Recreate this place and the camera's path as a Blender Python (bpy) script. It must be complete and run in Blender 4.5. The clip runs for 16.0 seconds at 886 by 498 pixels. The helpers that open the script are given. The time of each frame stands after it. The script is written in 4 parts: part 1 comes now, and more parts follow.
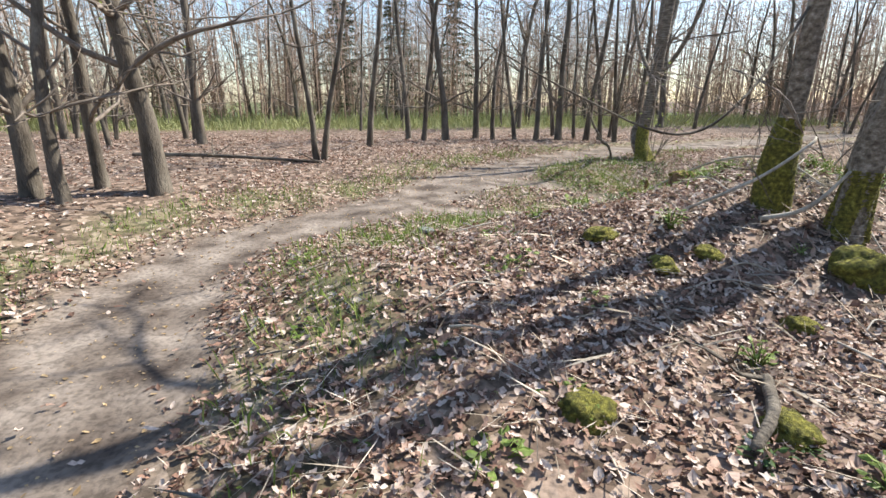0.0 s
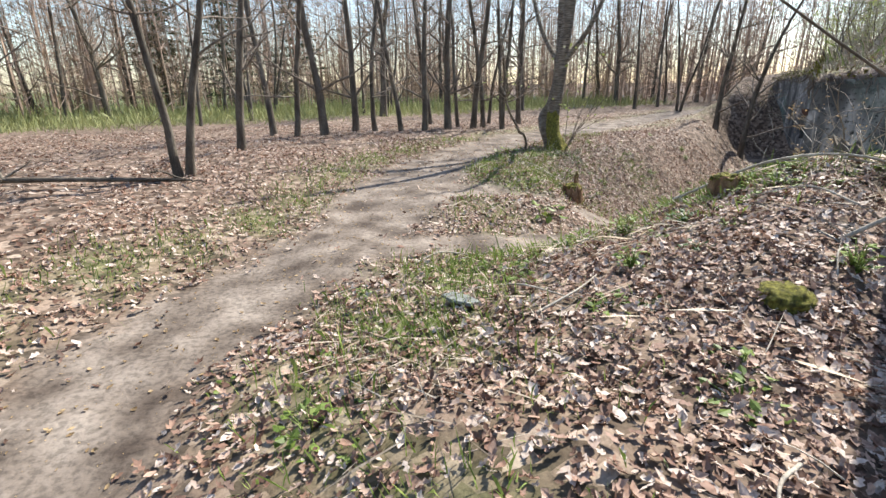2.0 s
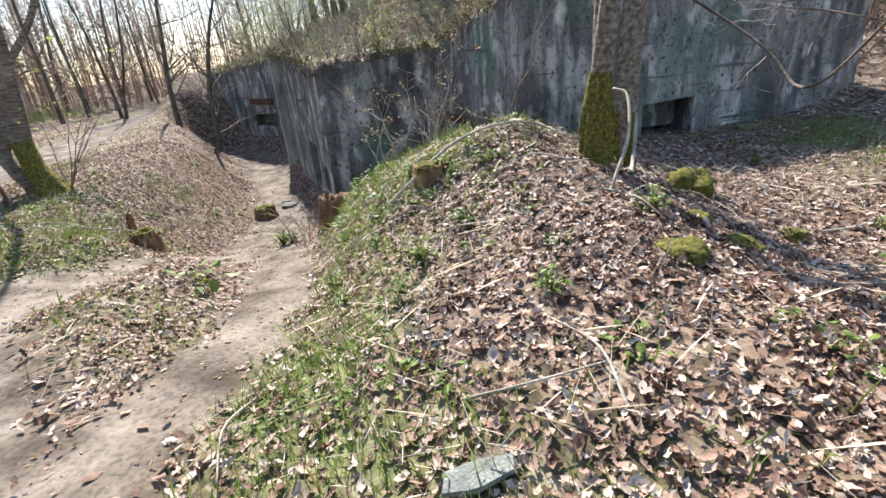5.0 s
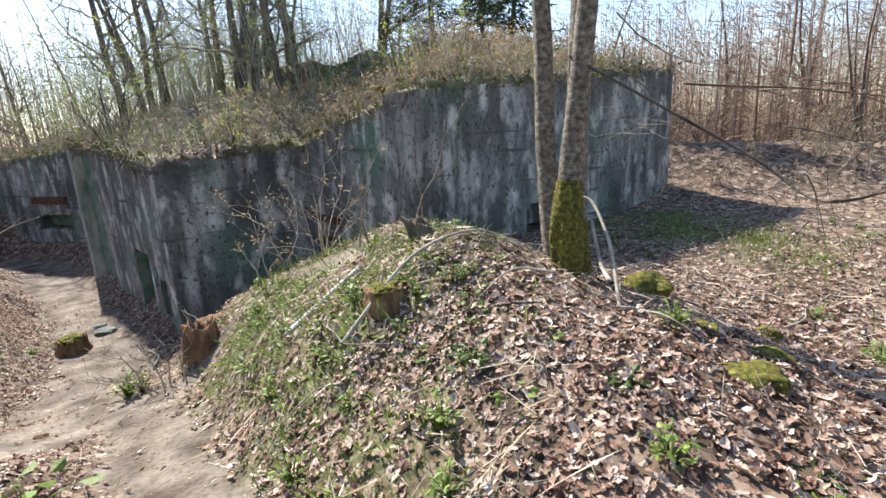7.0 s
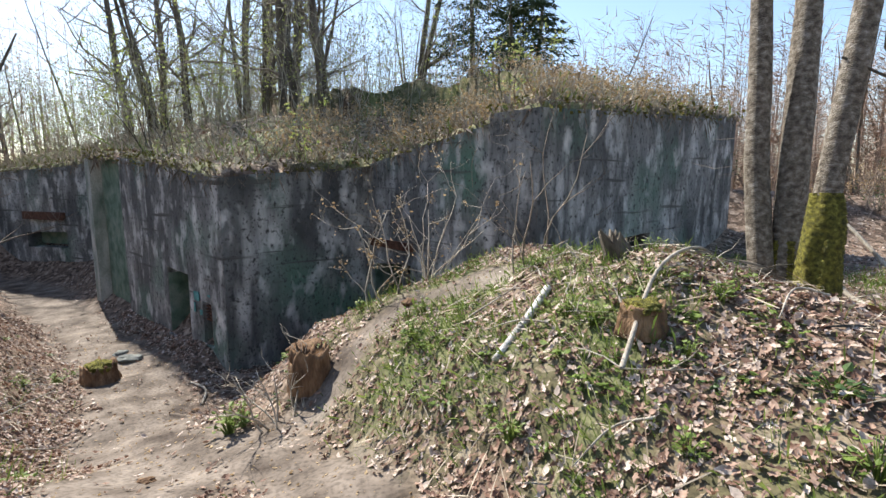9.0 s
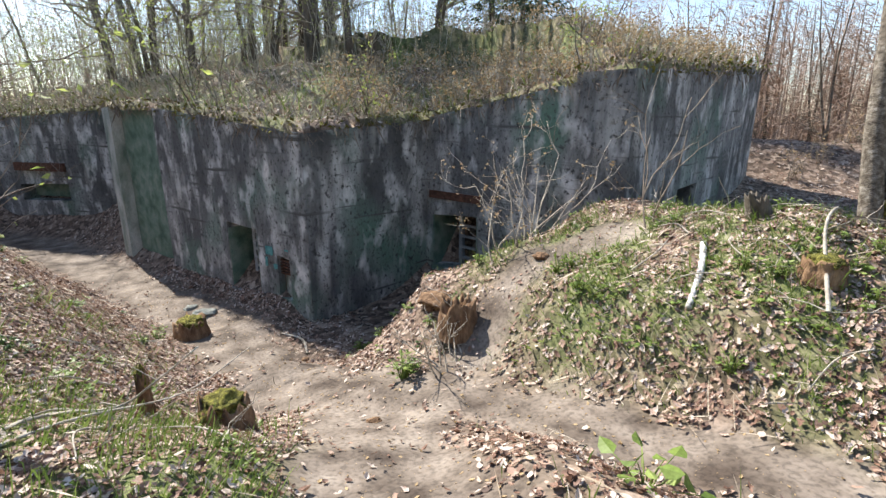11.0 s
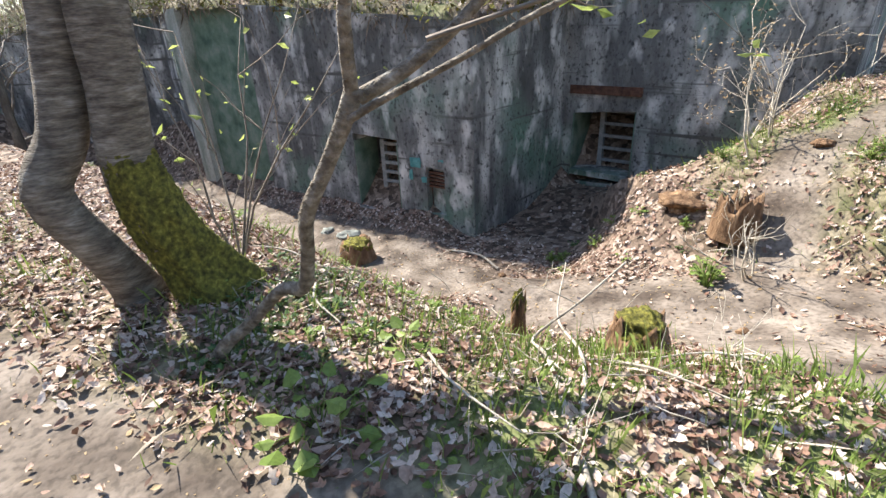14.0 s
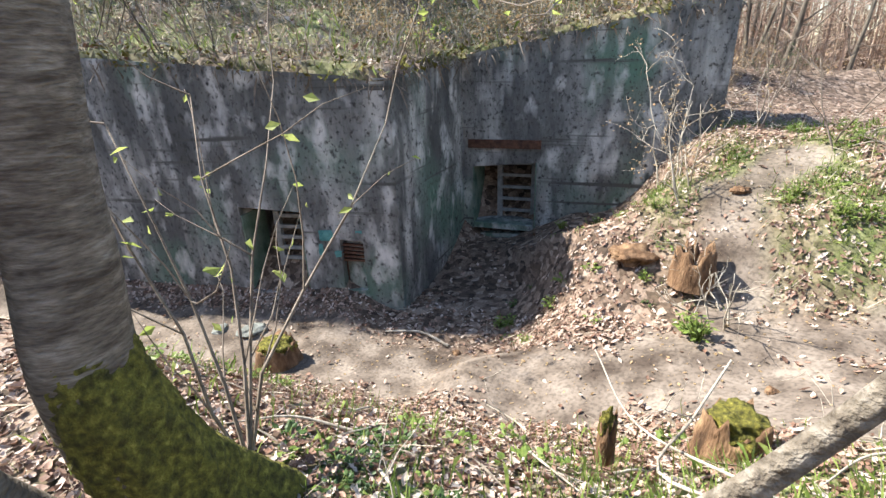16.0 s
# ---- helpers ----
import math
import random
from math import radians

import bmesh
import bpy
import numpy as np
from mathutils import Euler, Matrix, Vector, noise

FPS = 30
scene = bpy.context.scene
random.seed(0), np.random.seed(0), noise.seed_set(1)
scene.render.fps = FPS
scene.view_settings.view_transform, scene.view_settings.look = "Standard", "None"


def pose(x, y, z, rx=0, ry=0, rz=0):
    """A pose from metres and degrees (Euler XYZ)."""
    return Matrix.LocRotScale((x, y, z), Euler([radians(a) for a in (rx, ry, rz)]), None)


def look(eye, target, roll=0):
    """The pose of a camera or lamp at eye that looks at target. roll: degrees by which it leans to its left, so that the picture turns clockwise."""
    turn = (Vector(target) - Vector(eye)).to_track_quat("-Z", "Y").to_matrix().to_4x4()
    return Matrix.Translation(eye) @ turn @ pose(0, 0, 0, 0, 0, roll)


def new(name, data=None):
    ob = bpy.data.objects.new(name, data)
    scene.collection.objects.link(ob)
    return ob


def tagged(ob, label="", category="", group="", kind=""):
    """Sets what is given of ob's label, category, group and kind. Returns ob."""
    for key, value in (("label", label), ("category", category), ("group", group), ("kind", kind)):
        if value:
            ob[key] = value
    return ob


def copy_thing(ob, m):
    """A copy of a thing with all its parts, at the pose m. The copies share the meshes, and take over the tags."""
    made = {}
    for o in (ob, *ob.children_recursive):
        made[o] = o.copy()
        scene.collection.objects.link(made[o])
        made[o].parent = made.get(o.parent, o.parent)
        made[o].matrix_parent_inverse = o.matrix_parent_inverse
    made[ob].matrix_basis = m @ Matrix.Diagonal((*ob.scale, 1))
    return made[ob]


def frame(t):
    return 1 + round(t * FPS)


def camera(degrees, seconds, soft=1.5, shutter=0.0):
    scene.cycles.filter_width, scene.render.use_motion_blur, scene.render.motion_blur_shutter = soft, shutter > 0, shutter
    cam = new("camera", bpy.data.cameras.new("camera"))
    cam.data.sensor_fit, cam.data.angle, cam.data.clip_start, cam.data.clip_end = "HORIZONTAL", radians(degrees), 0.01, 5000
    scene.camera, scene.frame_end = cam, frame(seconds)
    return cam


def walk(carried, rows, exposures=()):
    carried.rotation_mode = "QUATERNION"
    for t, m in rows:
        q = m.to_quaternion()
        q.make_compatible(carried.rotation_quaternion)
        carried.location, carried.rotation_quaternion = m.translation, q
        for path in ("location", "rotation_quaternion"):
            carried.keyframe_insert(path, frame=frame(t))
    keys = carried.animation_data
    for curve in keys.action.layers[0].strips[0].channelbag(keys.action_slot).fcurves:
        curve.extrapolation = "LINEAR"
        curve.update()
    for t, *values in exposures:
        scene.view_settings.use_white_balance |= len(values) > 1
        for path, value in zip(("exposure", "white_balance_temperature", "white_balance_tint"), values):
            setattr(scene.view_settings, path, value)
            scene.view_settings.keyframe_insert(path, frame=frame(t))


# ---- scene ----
cam = camera(84.9, 16.0)
METRES, EYE, TILT, LEAN, TURN = 16.0, 1.5, -17.0, 0.0, 0.0
ROWS = [
    (0.0, 0.0, 0.0, 0.0, 0.0, 0.0, -0.0),
    (0.5, -0.0273, 0.0358, 0.014, 1.48, 1.25, -1.94),
    (1.0, -0.0495, 0.0667, 0.0235, -1.07, 1.0, -0.55),
    (1.5, -0.0664, 0.096, 0.0342, -7.06, -0.56, 2.74),
    (2.0, -0.0782, 0.1338, 0.0448, -17.66, -2.59, 6.16),
    (2.5, -0.0891, 0.1627, 0.0539, -30.22, -4.45, 10.06),
    (3.0, -0.0986, 0.1864, 0.0659, -44.19, -6.52, 14.82),
    (3.5, -0.0983, 0.2123, 0.0723, -57.18, -9.36, 18.66),
    (4.0, -0.1006, 0.2387, 0.0849, -66.33, -11.9, 20.22),
    (6.5, -0.0621, 0.3466, 0.1124, -97.04, -22.32, 20.46),
    (7.0, -0.0414, 0.357, 0.1269, -102.23, -16.87, 19.86),
    (7.5, -0.0211, 0.3727, 0.1397, -105.21, -12.62, 18.37),
    (8.0, -0.0108, 0.3999, 0.1425, -105.72, -10.92, 16.69),
    (8.5, 0.0015, 0.4361, 0.1403, -105.12, -10.91, 16.04),
    (9.0, 0.0185, 0.4711, 0.1402, -105.33, -12.44, 16.26),
    (11.5, 0.0388, 0.6133, 0.2029, -111.01, -21.79, 16.01),
    (12.0, 0.0599, 0.6385, 0.2008, -110.98, -22.3, 16.72),
    (12.5, 0.0767, 0.657, 0.201, -112.67, -23.86, 17.36),
    (13.0, 0.0929, 0.6882, 0.2083, -114.4, -26.18, 16.61),
    (13.5, 0.111, 0.7196, 0.2208, -114.27, -28.87, 17.31),
    (14.0, 0.1333, 0.75, 0.2284, -113.99, -32.0, 18.21),
    (14.5, 0.1519, 0.7698, 0.2348, -116.98, -34.37, 18.9),
    (15.0, 0.179, 0.782, 0.2427, -123.88, -36.01, 17.16),
    (15.5, 0.205, 0.7807, 0.246, -130.55, -35.55, 15.55),
    (16.0, 0.2248, 0.7853, 0.2529, -134.69, -33.23, 14.45),
]
EXPOSURES = [(0.0, 1.02), (2.0, 1.02), (4.0, 1.2), (7.0, 1.12), (9.0, 0.92), (12.0, 1.28), (16.0, 1.46)]
walk(cam, [(t, pose(0, 0, EYE, TILT, LEAN, TURN) @ pose(METRES * x, METRES * y, METRES * z, 90 + pitch, roll, yaw)) for t, x, y, z, yaw, pitch, roll in ROWS], EXPOSURES)


# ---- world, sun and sky ----
SUN = Vector((0.90, 0.43, 1.0)).normalized()
world = bpy.data.worlds.new("sky")
scene.world = world
world.use_nodes = True
wn = world.node_tree.nodes
sky = wn.new("ShaderNodeTexSky")
sky.sky_type, sky.sun_disc = "NISHITA", False
sky.sun_elevation = math.asin(SUN.z)
sky.sun_rotation = math.atan2(SUN.x, SUN.y)
sky.air_density, sky.dust_density = 1.0, 0.45
world.node_tree.links.new(sky.outputs[0], wn["Background"].inputs[0])
wn["Background"].inputs[1].default_value = 0.13
sun = new("sun", bpy.data.lights.new("sun", "SUN"))
sun.data.energy, sun.data.angle, sun.data.color = 5.0, radians(0.6), (1.0, 0.95, 0.87)
sun.matrix_world = look(SUN * 60, (0, 0, 0))


# ---- materials ----
def mat(name, stops, scale=4.0, rough=0.85, bump=0.3, detail=8.0, fine=60.0, stretch=(1, 1, 1), spread=0.0, metal=0.0, through_light=0.0):
    """A two-scale noise material: stops are (position, colour) over the coarse noise, fine noise gives relief and grain."""
    m = bpy.data.materials.new(name)
    m.use_nodes = True
    n, l = m.node_tree.nodes, m.node_tree.links
    b = n["Principled BSDF"]
    tc, mp = n.new("ShaderNodeTexCoord"), n.new("ShaderNodeMapping")
    mp.inputs["Scale"].default_value = stretch
    l.new(tc.outputs["Object"], mp.inputs[0])
    a, f = n.new("ShaderNodeTexNoise"), n.new("ShaderNodeTexNoise")
    a.inputs["Scale"].default_value, a.inputs["Detail"].default_value = scale, detail
    f.inputs["Scale"].default_value, f.inputs["Detail"].default_value = fine, 4
    l.new(mp.outputs[0], a.inputs[0]), l.new(mp.outputs[0], f.inputs[0])
    ramp = n.new("ShaderNodeValToRGB")
    while len(ramp.color_ramp.elements) < len(stops):
        ramp.color_ramp.elements.new(0.5)
    for e, (p, c) in zip(ramp.color_ramp.elements, stops):
        e.position, e.color = p, (*c, 1)
    fac = a.outputs[0]
    if spread:
        geo = n.new("ShaderNodeNewGeometry")
        mix = n.new("ShaderNodeMix")
        mix.inputs[0].default_value = spread
        l.new(a.outputs[0], mix.inputs[2]), l.new(geo.outputs["Random Per Island"], mix.inputs[3])
        fac = mix.outputs[0]
    l.new(fac, ramp.inputs[0])
    grain = n.new("ShaderNodeMix")
    grain.data_type, grain.blend_type = "RGBA", "MULTIPLY"
    grain.inputs[0].default_value = 0.6
    gr = n.new("ShaderNodeValToRGB")
    gr.color_ramp.elements[0].position, gr.color_ramp.elements[0].color = 0.3, (0.45, 0.45, 0.45, 1)
    gr.color_ramp.elements[1].position = 0.65
    l.new(f.outputs[0], gr.inputs[0])
    l.new(ramp.outputs[0], grain.inputs[6]), l.new(gr.outputs[0], grain.inputs[7])
    l.new(grain.outputs[2], b.inputs["Base Color"])
    b.inputs["Roughness"].default_value, b.inputs["Metallic"].default_value = rough, metal
    b.inputs["Specular IOR Level"].default_value = 0.25
    bp = n.new("ShaderNodeBump")
    bp.inputs["Strength"].default_value, bp.inputs["Distance"].default_value = bump, 0.02
    l.new(f.outputs[0], bp.inputs["Height"])
    l.new(bp.outputs[0], b.inputs["Normal"])
    if through_light:
        t, s = n.new("ShaderNodeBsdfTranslucent"), n.new("ShaderNodeMixShader")
        s.inputs[0].default_value = through_light
        l.new(grain.outputs[2], t.inputs[0])
        l.new(b.outputs[0], s.inputs[1]), l.new(t.outputs[0], s.inputs[2])
        l.new(s.outputs[0], n["Material Output"].inputs[0])
    return m


BARK = mat("bark", [(0.3, (0.07, 0.058, 0.045)), (0.55, (0.16, 0.135, 0.105)), (0.75, (0.27, 0.24, 0.19))], 5, 0.9, 0.8, stretch=(1, 1, 0.35), fine=45)
GREYBARK = mat("grey_bark", [(0.32, (0.10, 0.08, 0.06)), (0.5, (0.23, 0.195, 0.15)), (0.62, (0.34, 0.30, 0.245)), (0.78, (0.54, 0.50, 0.43))], 20, 0.85, 0.9, detail=14, stretch=(1, 1, 1.3), fine=70)
RINGBARK = mat("ringed_bark", [(0.3, (0.10, 0.08, 0.06)), (0.5, (0.21, 0.175, 0.135)), (0.62, (0.30, 0.26, 0.205)), (0.78, (0.46, 0.42, 0.36))], 7, 0.8, 0.9, detail=14, stretch=(1, 1, 5), fine=28)
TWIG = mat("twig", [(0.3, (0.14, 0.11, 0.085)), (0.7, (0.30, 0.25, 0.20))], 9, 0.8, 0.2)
# Lighter copy of TWIG: sun glare on the roof growth, put into the colour.
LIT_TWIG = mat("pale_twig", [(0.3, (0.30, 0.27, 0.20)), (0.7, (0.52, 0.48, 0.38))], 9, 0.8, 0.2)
DEADWOOD = mat("dead_wood", [(0.3, (0.28, 0.24, 0.19)), (0.7, (0.62, 0.56, 0.46))], 7, 0.85, 0.4, stretch=(1, 1, 0.3))
STRAW = mat("straw", [(0.2, (0.26, 0.20, 0.14)), (0.8, (0.62, 0.54, 0.43))], 5, 0.8, 0.1, spread=0.7)
LITTER = mat("leaf_litter", [(0.12, (0.10, 0.057, 0.04)), (0.34, (0.28, 0.16, 0.11)), (0.56, (0.47, 0.32, 0.24)), (0.86, (0.70, 0.59, 0.50))], 6, 0.6, 0.15, spread=0.8, through_light=0.15)
GREEN = mat("green_leaf", [(0.1, (0.09, 0.14, 0.03)), (0.5, (0.20, 0.28, 0.06)), (0.9, (0.38, 0.45, 0.13))], 3, 0.5, 0.1, spread=0.6, through_light=0.3)
IVY = mat("dark_leaf", [(0.1, (0.03, 0.065, 0.02)), (0.9, (0.11, 0.18, 0.05))], 3, 0.45, 0.1, spread=0.6, through_light=0.15)
BUDS = mat("young_leaf", [(0.1, (0.30, 0.38, 0.09)), (0.9, (0.52, 0.58, 0.18))], 3, 0.5, 0.1, spread=0.6, through_light=0.5)
DRYLEAF = mat("dry_leaf", [(0.1, (0.30, 0.20, 0.10)), (0.9, (0.62, 0.46, 0.26))], 3, 0.7, 0.1, spread=0.7, through_light=0.3)
MOSS = mat("moss", [(0.3, (0.07, 0.065, 0.022)), (0.45, (0.15, 0.14, 0.033)), (0.58, (0.25, 0.23, 0.045)), (0.72, (0.44, 0.40, 0.09))], 34, 0.95, 1.0, detail=14, fine=160)
MEADOW = mat("meadow_blade", [(0.1, (0.24, 0.27, 0.10)), (0.9, (0.46, 0.46, 0.22))], 3, 0.6, 0.1, spread=0.6, through_light=0.25)
NEEDLE = mat("needles", [(0.1, (0.02, 0.042, 0.018)), (0.9, (0.075, 0.11, 0.04))], 3, 0.7, 0.1, spread=0.6)
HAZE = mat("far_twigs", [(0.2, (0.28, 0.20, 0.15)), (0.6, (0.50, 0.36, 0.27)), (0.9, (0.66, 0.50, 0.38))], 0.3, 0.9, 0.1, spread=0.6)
ROT = mat("rotten_wood", [(0.3, (0.06, 0.035, 0.02)), (0.5, (0.19, 0.11, 0.06)), (0.7, (0.36, 0.23, 0.13))], 10, 0.9, 0.9, stretch=(1, 1, 0.3))
# Green-streaked concrete made pale: light on the wing wall's narrow end, painted in.
LIT_EDGE = mat("lime_washed_concrete", [(0.3, (0.12, 0.17, 0.13)), (0.5, (0.36, 0.38, 0.33)), (0.7, (0.58, 0.57, 0.52))], 3, 0.9, 0.5, detail=12, stretch=(1, 1, 0.4))
STONE = mat("stone", [(0.3, (0.15, 0.16, 0.14)), (0.7, (0.32, 0.34, 0.31))], 9, 0.8, 0.5)
BIRCH = mat("birch_bark", [(0.3, (0.12, 0.11, 0.1)), (0.42, (0.55, 0.52, 0.48)), (0.7, (0.8, 0.78, 0.74))], 9, 0.75, 0.4, stretch=(1, 1, 2.5))
RUST = mat("rusty_steel", [(0.3, (0.06, 0.03, 0.02)), (0.7, (0.17, 0.085, 0.055))], 12, 0.75, 0.5)
STEEL = mat("painted_bar", [(0.3, (0.20, 0.21, 0.21)), (0.7, (0.36, 0.37, 0.36))], 12, 0.6, 0.3)
PAINT = mat("teal_paint", [(0.3, (0.05, 0.20, 0.20)), (0.7, (0.16, 0.40, 0.38))], 9, 0.8, 0.3)
REVEAL = mat("green_painted_concrete", [(0.3, (0.07, 0.12, 0.085)), (0.5, (0.14, 0.21, 0.155)), (0.75, (0.26, 0.30, 0.25))], 4, 0.85, 0.4)


# ---- ground shape ----
def near_line(x, y, line):
    """Distance to a polyline of (x, y, z) and the z at the nearest place on it."""
    best, level = np.full(x.shape, 1e9), np.zeros(x.shape)
    for (ax, ay, az), (bx, by, bz) in zip(line, line[1:]):
        dx, dy = bx - ax, by - ay
        s = np.clip(((x - ax) * dx + (y - ay) * dy) / (dx * dx + dy * dy), 0, 1)
        d = np.hypot(x - ax - s * dx, y - ay - s * dy)
        level = np.where(d < best, az + s * (bz - az), level)
        best = np.minimum(best, d)
    return best, level


def ease(v):
    v = np.clip(v, 0, 1)
    return v * v * (3 - 2 * v)


MAIN = [(-2.0, -6, 0), (-1.95, 1.5, 0), (-2.25, 3.2, 0), (-2.5, 4.4, 0), (-2.35, 5.2, 0), (-1.75, 6.0, 0), (-0.9, 6.9, 0), (-0.1, 8.1, 0), (0.7, 10.0, 0), (1.8, 11.9, 0), (3.9, 14.2, 0), (6.3, 16.0, 0), (11.5, 18.6, 0), (18, 22.5, 0.1), (40, 32, 0.3)]
BRANCH = [(-0.7, 6.95, 0), (0.6, 6.95, -0.1), (1.9, 7.2, -0.27), (3.2, 7.75, -0.55), (4.5, 8.45, -0.85), (5.2, 9.1, -1.05), (6.2, 9.95, -1.4)]
SPUR = [(0.8, 9.5, 0), (2.4, 9.45, -0.25), (3.6, 9.25, -0.62), (4.9, 9.15, -1.0)]
TRENCH = [(5.6, 9.7, -1.2), (7.0, 10.1, -1.6), (9.4, 11.1, -1.8), (13, 13.4, -1.85), (17.3, 16.2, -1.9), (19, 18.4, -1.85)]
NOOK = [(8.0, 9.3, -1.78), (8.8, 7.9, -1.75), (8.9, 7.0, -1.5), (7.9, 6.6, -0.95)]
MOUND = [(0.2, 3.6, 0.35), (1.6, 4.5, 0.56), (2.7, 4.8, 0.74), (3.6, 5.2, 0.92), (4.4, 5.3, 0.8), (5.6, 5.2, 0.66)]
KNOLL = [(4.4, 11.2, 0.0), (5.9, 12.5, 0.0), (8.2, 13.9, 0.05), (12, 16.0, 0.0)]
BANK = [(10.8, -1.8, 1.3), (9.4, -4.5, 1.1), (6.5, -9, 0.9), (0, -14, 0.7)]
SHOULDER = [(19.6, 20.9, 0.7), (21.5, 21.8, 1.7), (26, 22.5, 1.9)]


def wave(x, y, s):
    return (np.sin(x * 1.7 * s + 0.6 * np.sin(y * 1.3 * s)) * np.cos(y * 1.9 * s + 0.8 * np.sin(x * 1.1 * s + 2)) + 0.5 * np.sin(x * 3.9 * s + y * 2.3 * s)) / 1.5


def pd_side(x, y):
    """How far a place lies on the woods' side of the path."""
    return np.interp(y, [q[1] for q in MAIN], [q[0] for q in MAIN]) - x


def rise(x, y):
    """The ground's height."""
    x, y = np.asarray(x, float), np.asarray(y, float)
    pd, pz = near_line(x, y, MAIN)
    h = 0.26 * ease((pd - 0.7) / 2.2) * ease((pd_side(x, y)) / 1.5) * (1 - ease((y - 14) / 8)) + 0.05 * wave(x, y, 0.35)
    md, mz = near_line(x, y, MOUND)
    h = h + (mz - 0.05) * np.exp(-(md / 1.35) ** 2)
    h = h * ease((pd - 0.2) / 1.3) + pz * 0 - 0.05 * (1 - ease((pd - 0.3) / 0.8))
    # banks against the bunker's ends, and the knoll between path and trench
    for line, wide in ((KNOLL, 1.0), (BANK, 1.7), (SHOULDER, 1.5)):
        kd, kz = near_line(x, y, line)
        h = h + kz * np.exp(-(kd / wide) ** 2) * ease((pd - 0.6) / 1.2)
    for line, inner, outer in ((TRENCH, 0.45, 3.0), (NOOK, 0.7, 2.0), (SPUR, 0.3, 1.2), (BRANCH, 0.28, 1.2)):
        d, z = near_line(x, y, line)
        w = 1 - ease((d - inner) / (outer - inner))
        h = h * (1 - w) + z * w
    return h + 0.035 * wave(x, y, 1.3) * ease((pd - 0.4) / 0.8) + 0.012 * wave(x, y, 4.1)


def flesh(name, verts, faces, material, parent=None, smooth=True):
    me = bpy.data.meshes.new(name)
    me.from_pydata(verts if isinstance(verts, list) else verts.tolist(), [], faces if isinstance(faces, list) else faces.tolist())
    me.materials.append(material)
    if smooth:
        me.polygons.foreach_set("use_smooth", [True] * len(me.polygons))
    ob = new(name, me)
    ob.parent = parent
    return ob


def part(name, bm, material, parent=None, label="", smooth=False):
    me = bpy.data.meshes.new(name)
    bm.to_mesh(me)
    bm.free()
    me.materials.append(material)
    if smooth:
        me.polygons.foreach_set("use_smooth", [True] * len(me.polygons))
    ob = new(name, me)
    ob.parent = parent
    return tagged(ob, label) if label else ob


def axis_steps(lo, a, b, hi, fine):
    inner = np.arange(a, b + fine / 2, fine)
    def out(start, end):
        v, step, p = [], fine, start
        while abs(p - end) > 1e-6 and len(v) < 60:
            step *= 1.35
            p = p + np.sign(end - start) * step
            if abs(p - start) > abs(end - start):
                p = end
            v.append(p)
        return v
    return np.array(out(a, lo)[::-1] + inner.tolist() + out(b, hi))


gx, gy = axis_steps(-600, -7, 20, 600, 0.11), axis_steps(-600, -3, 24, 600, 0.11)
XX, YY = np.meshgrid(gx, gy)
ZZ = rise(XX, YY)
nx, ny = len(gx), len(gy)
idx = np.arange(nx * ny).reshape(ny, nx)
quads = np.stack([idx[:-1, :-1], idx[:-1, 1:], idx[1:, 1:], idx[1:, :-1]], -1).reshape(-1, 4)


TRACK = [(4.6, 8.7, 0), (5.1, 7.7, 0), (5.3, 6.9, 0), (5.0, 6.2, 0)]


def path_share(x, y):
    """How bare and trodden the ground is, 0 to 1."""
    d1, _ = near_line(x, y, MAIN)
    d2, _ = near_line(x, y, BRANCH)
    d3, _ = near_line(x, y, TRENCH)
    d4, _ = near_line(x, y, SPUR)
    wob = 0.16 * wave(x, y, 2.1)
    wide = 0.85 - 0.35 * ease((y - 2) / 2.5) + 0.5 * ease((y - 6.5) / 3)
    d5, _ = near_line(x, y, TRACK)
    return np.maximum.reduce([0.95 - 0.95 * ease((d5 + wob - 0.2) / 0.25), 1 - ease((d1 + wob - wide * 0.65) / 0.5), 1 - ease((d2 + wob - 0.2) / 0.35), 1 - ease((d4 + wob - 0.48) / 0.4), 1 - ease((d3 + wob - 0.45) / 0.45)])


def grass_share(x, y):
    d1, _ = near_line(x, y, MAIN)
    edge = np.exp(-((d1 - 1.35) / 0.5) ** 2)
    crest = np.exp(-((x - 3.8) / 1.2) ** 2 - ((y - 6.0) / 0.9) ** 2)
    flank = np.exp(-((x - 1.0) / 1.5) ** 2 - ((y - 6.0 - 0.25 * x) / 0.6) ** 2) + 0.35 * np.exp(-((x + 0.4) / 0.7) ** 2 - ((y - 4.9) / 0.9) ** 2)
    slope_ = 0.7 * np.exp(-((x - 2.8) / 1.6) ** 2 - ((y - 10.9) / 0.8) ** 2) + 0.5 * np.exp(-((x - 6.4) / 1.6) ** 2 - ((y - 12.2) / 0.8) ** 2)
    knoll = np.exp(-((x - 3.6) / 1.3) ** 2 - ((y - 11.6) / 1.2) ** 2)
    return np.clip((edge * 0.55 + crest * 1.6 + knoll * 0.9 + 1.4 * np.exp(-((x - 2.7) / 1.3) ** 2 - ((y - 10.6) / 0.9) ** 2) + flank * 1.4 + slope_ * 0.9 + 1.2 * np.exp(-((x - 5.6) / 0.9) ** 2 - ((y - 6.6) / 0.8) ** 2) + 0.9 * np.exp(-((x - 6.2) / 2.2) ** 2 - ((y - 0.4) / 1.0) ** 2) + 0.8 * np.exp(-((x - 4.4) / 0.9) ** 2 - ((y - 7.2) / 0.7) ** 2)) * (0.55 + 0.6 * wave(x, y, 1.6)), 0, 1)


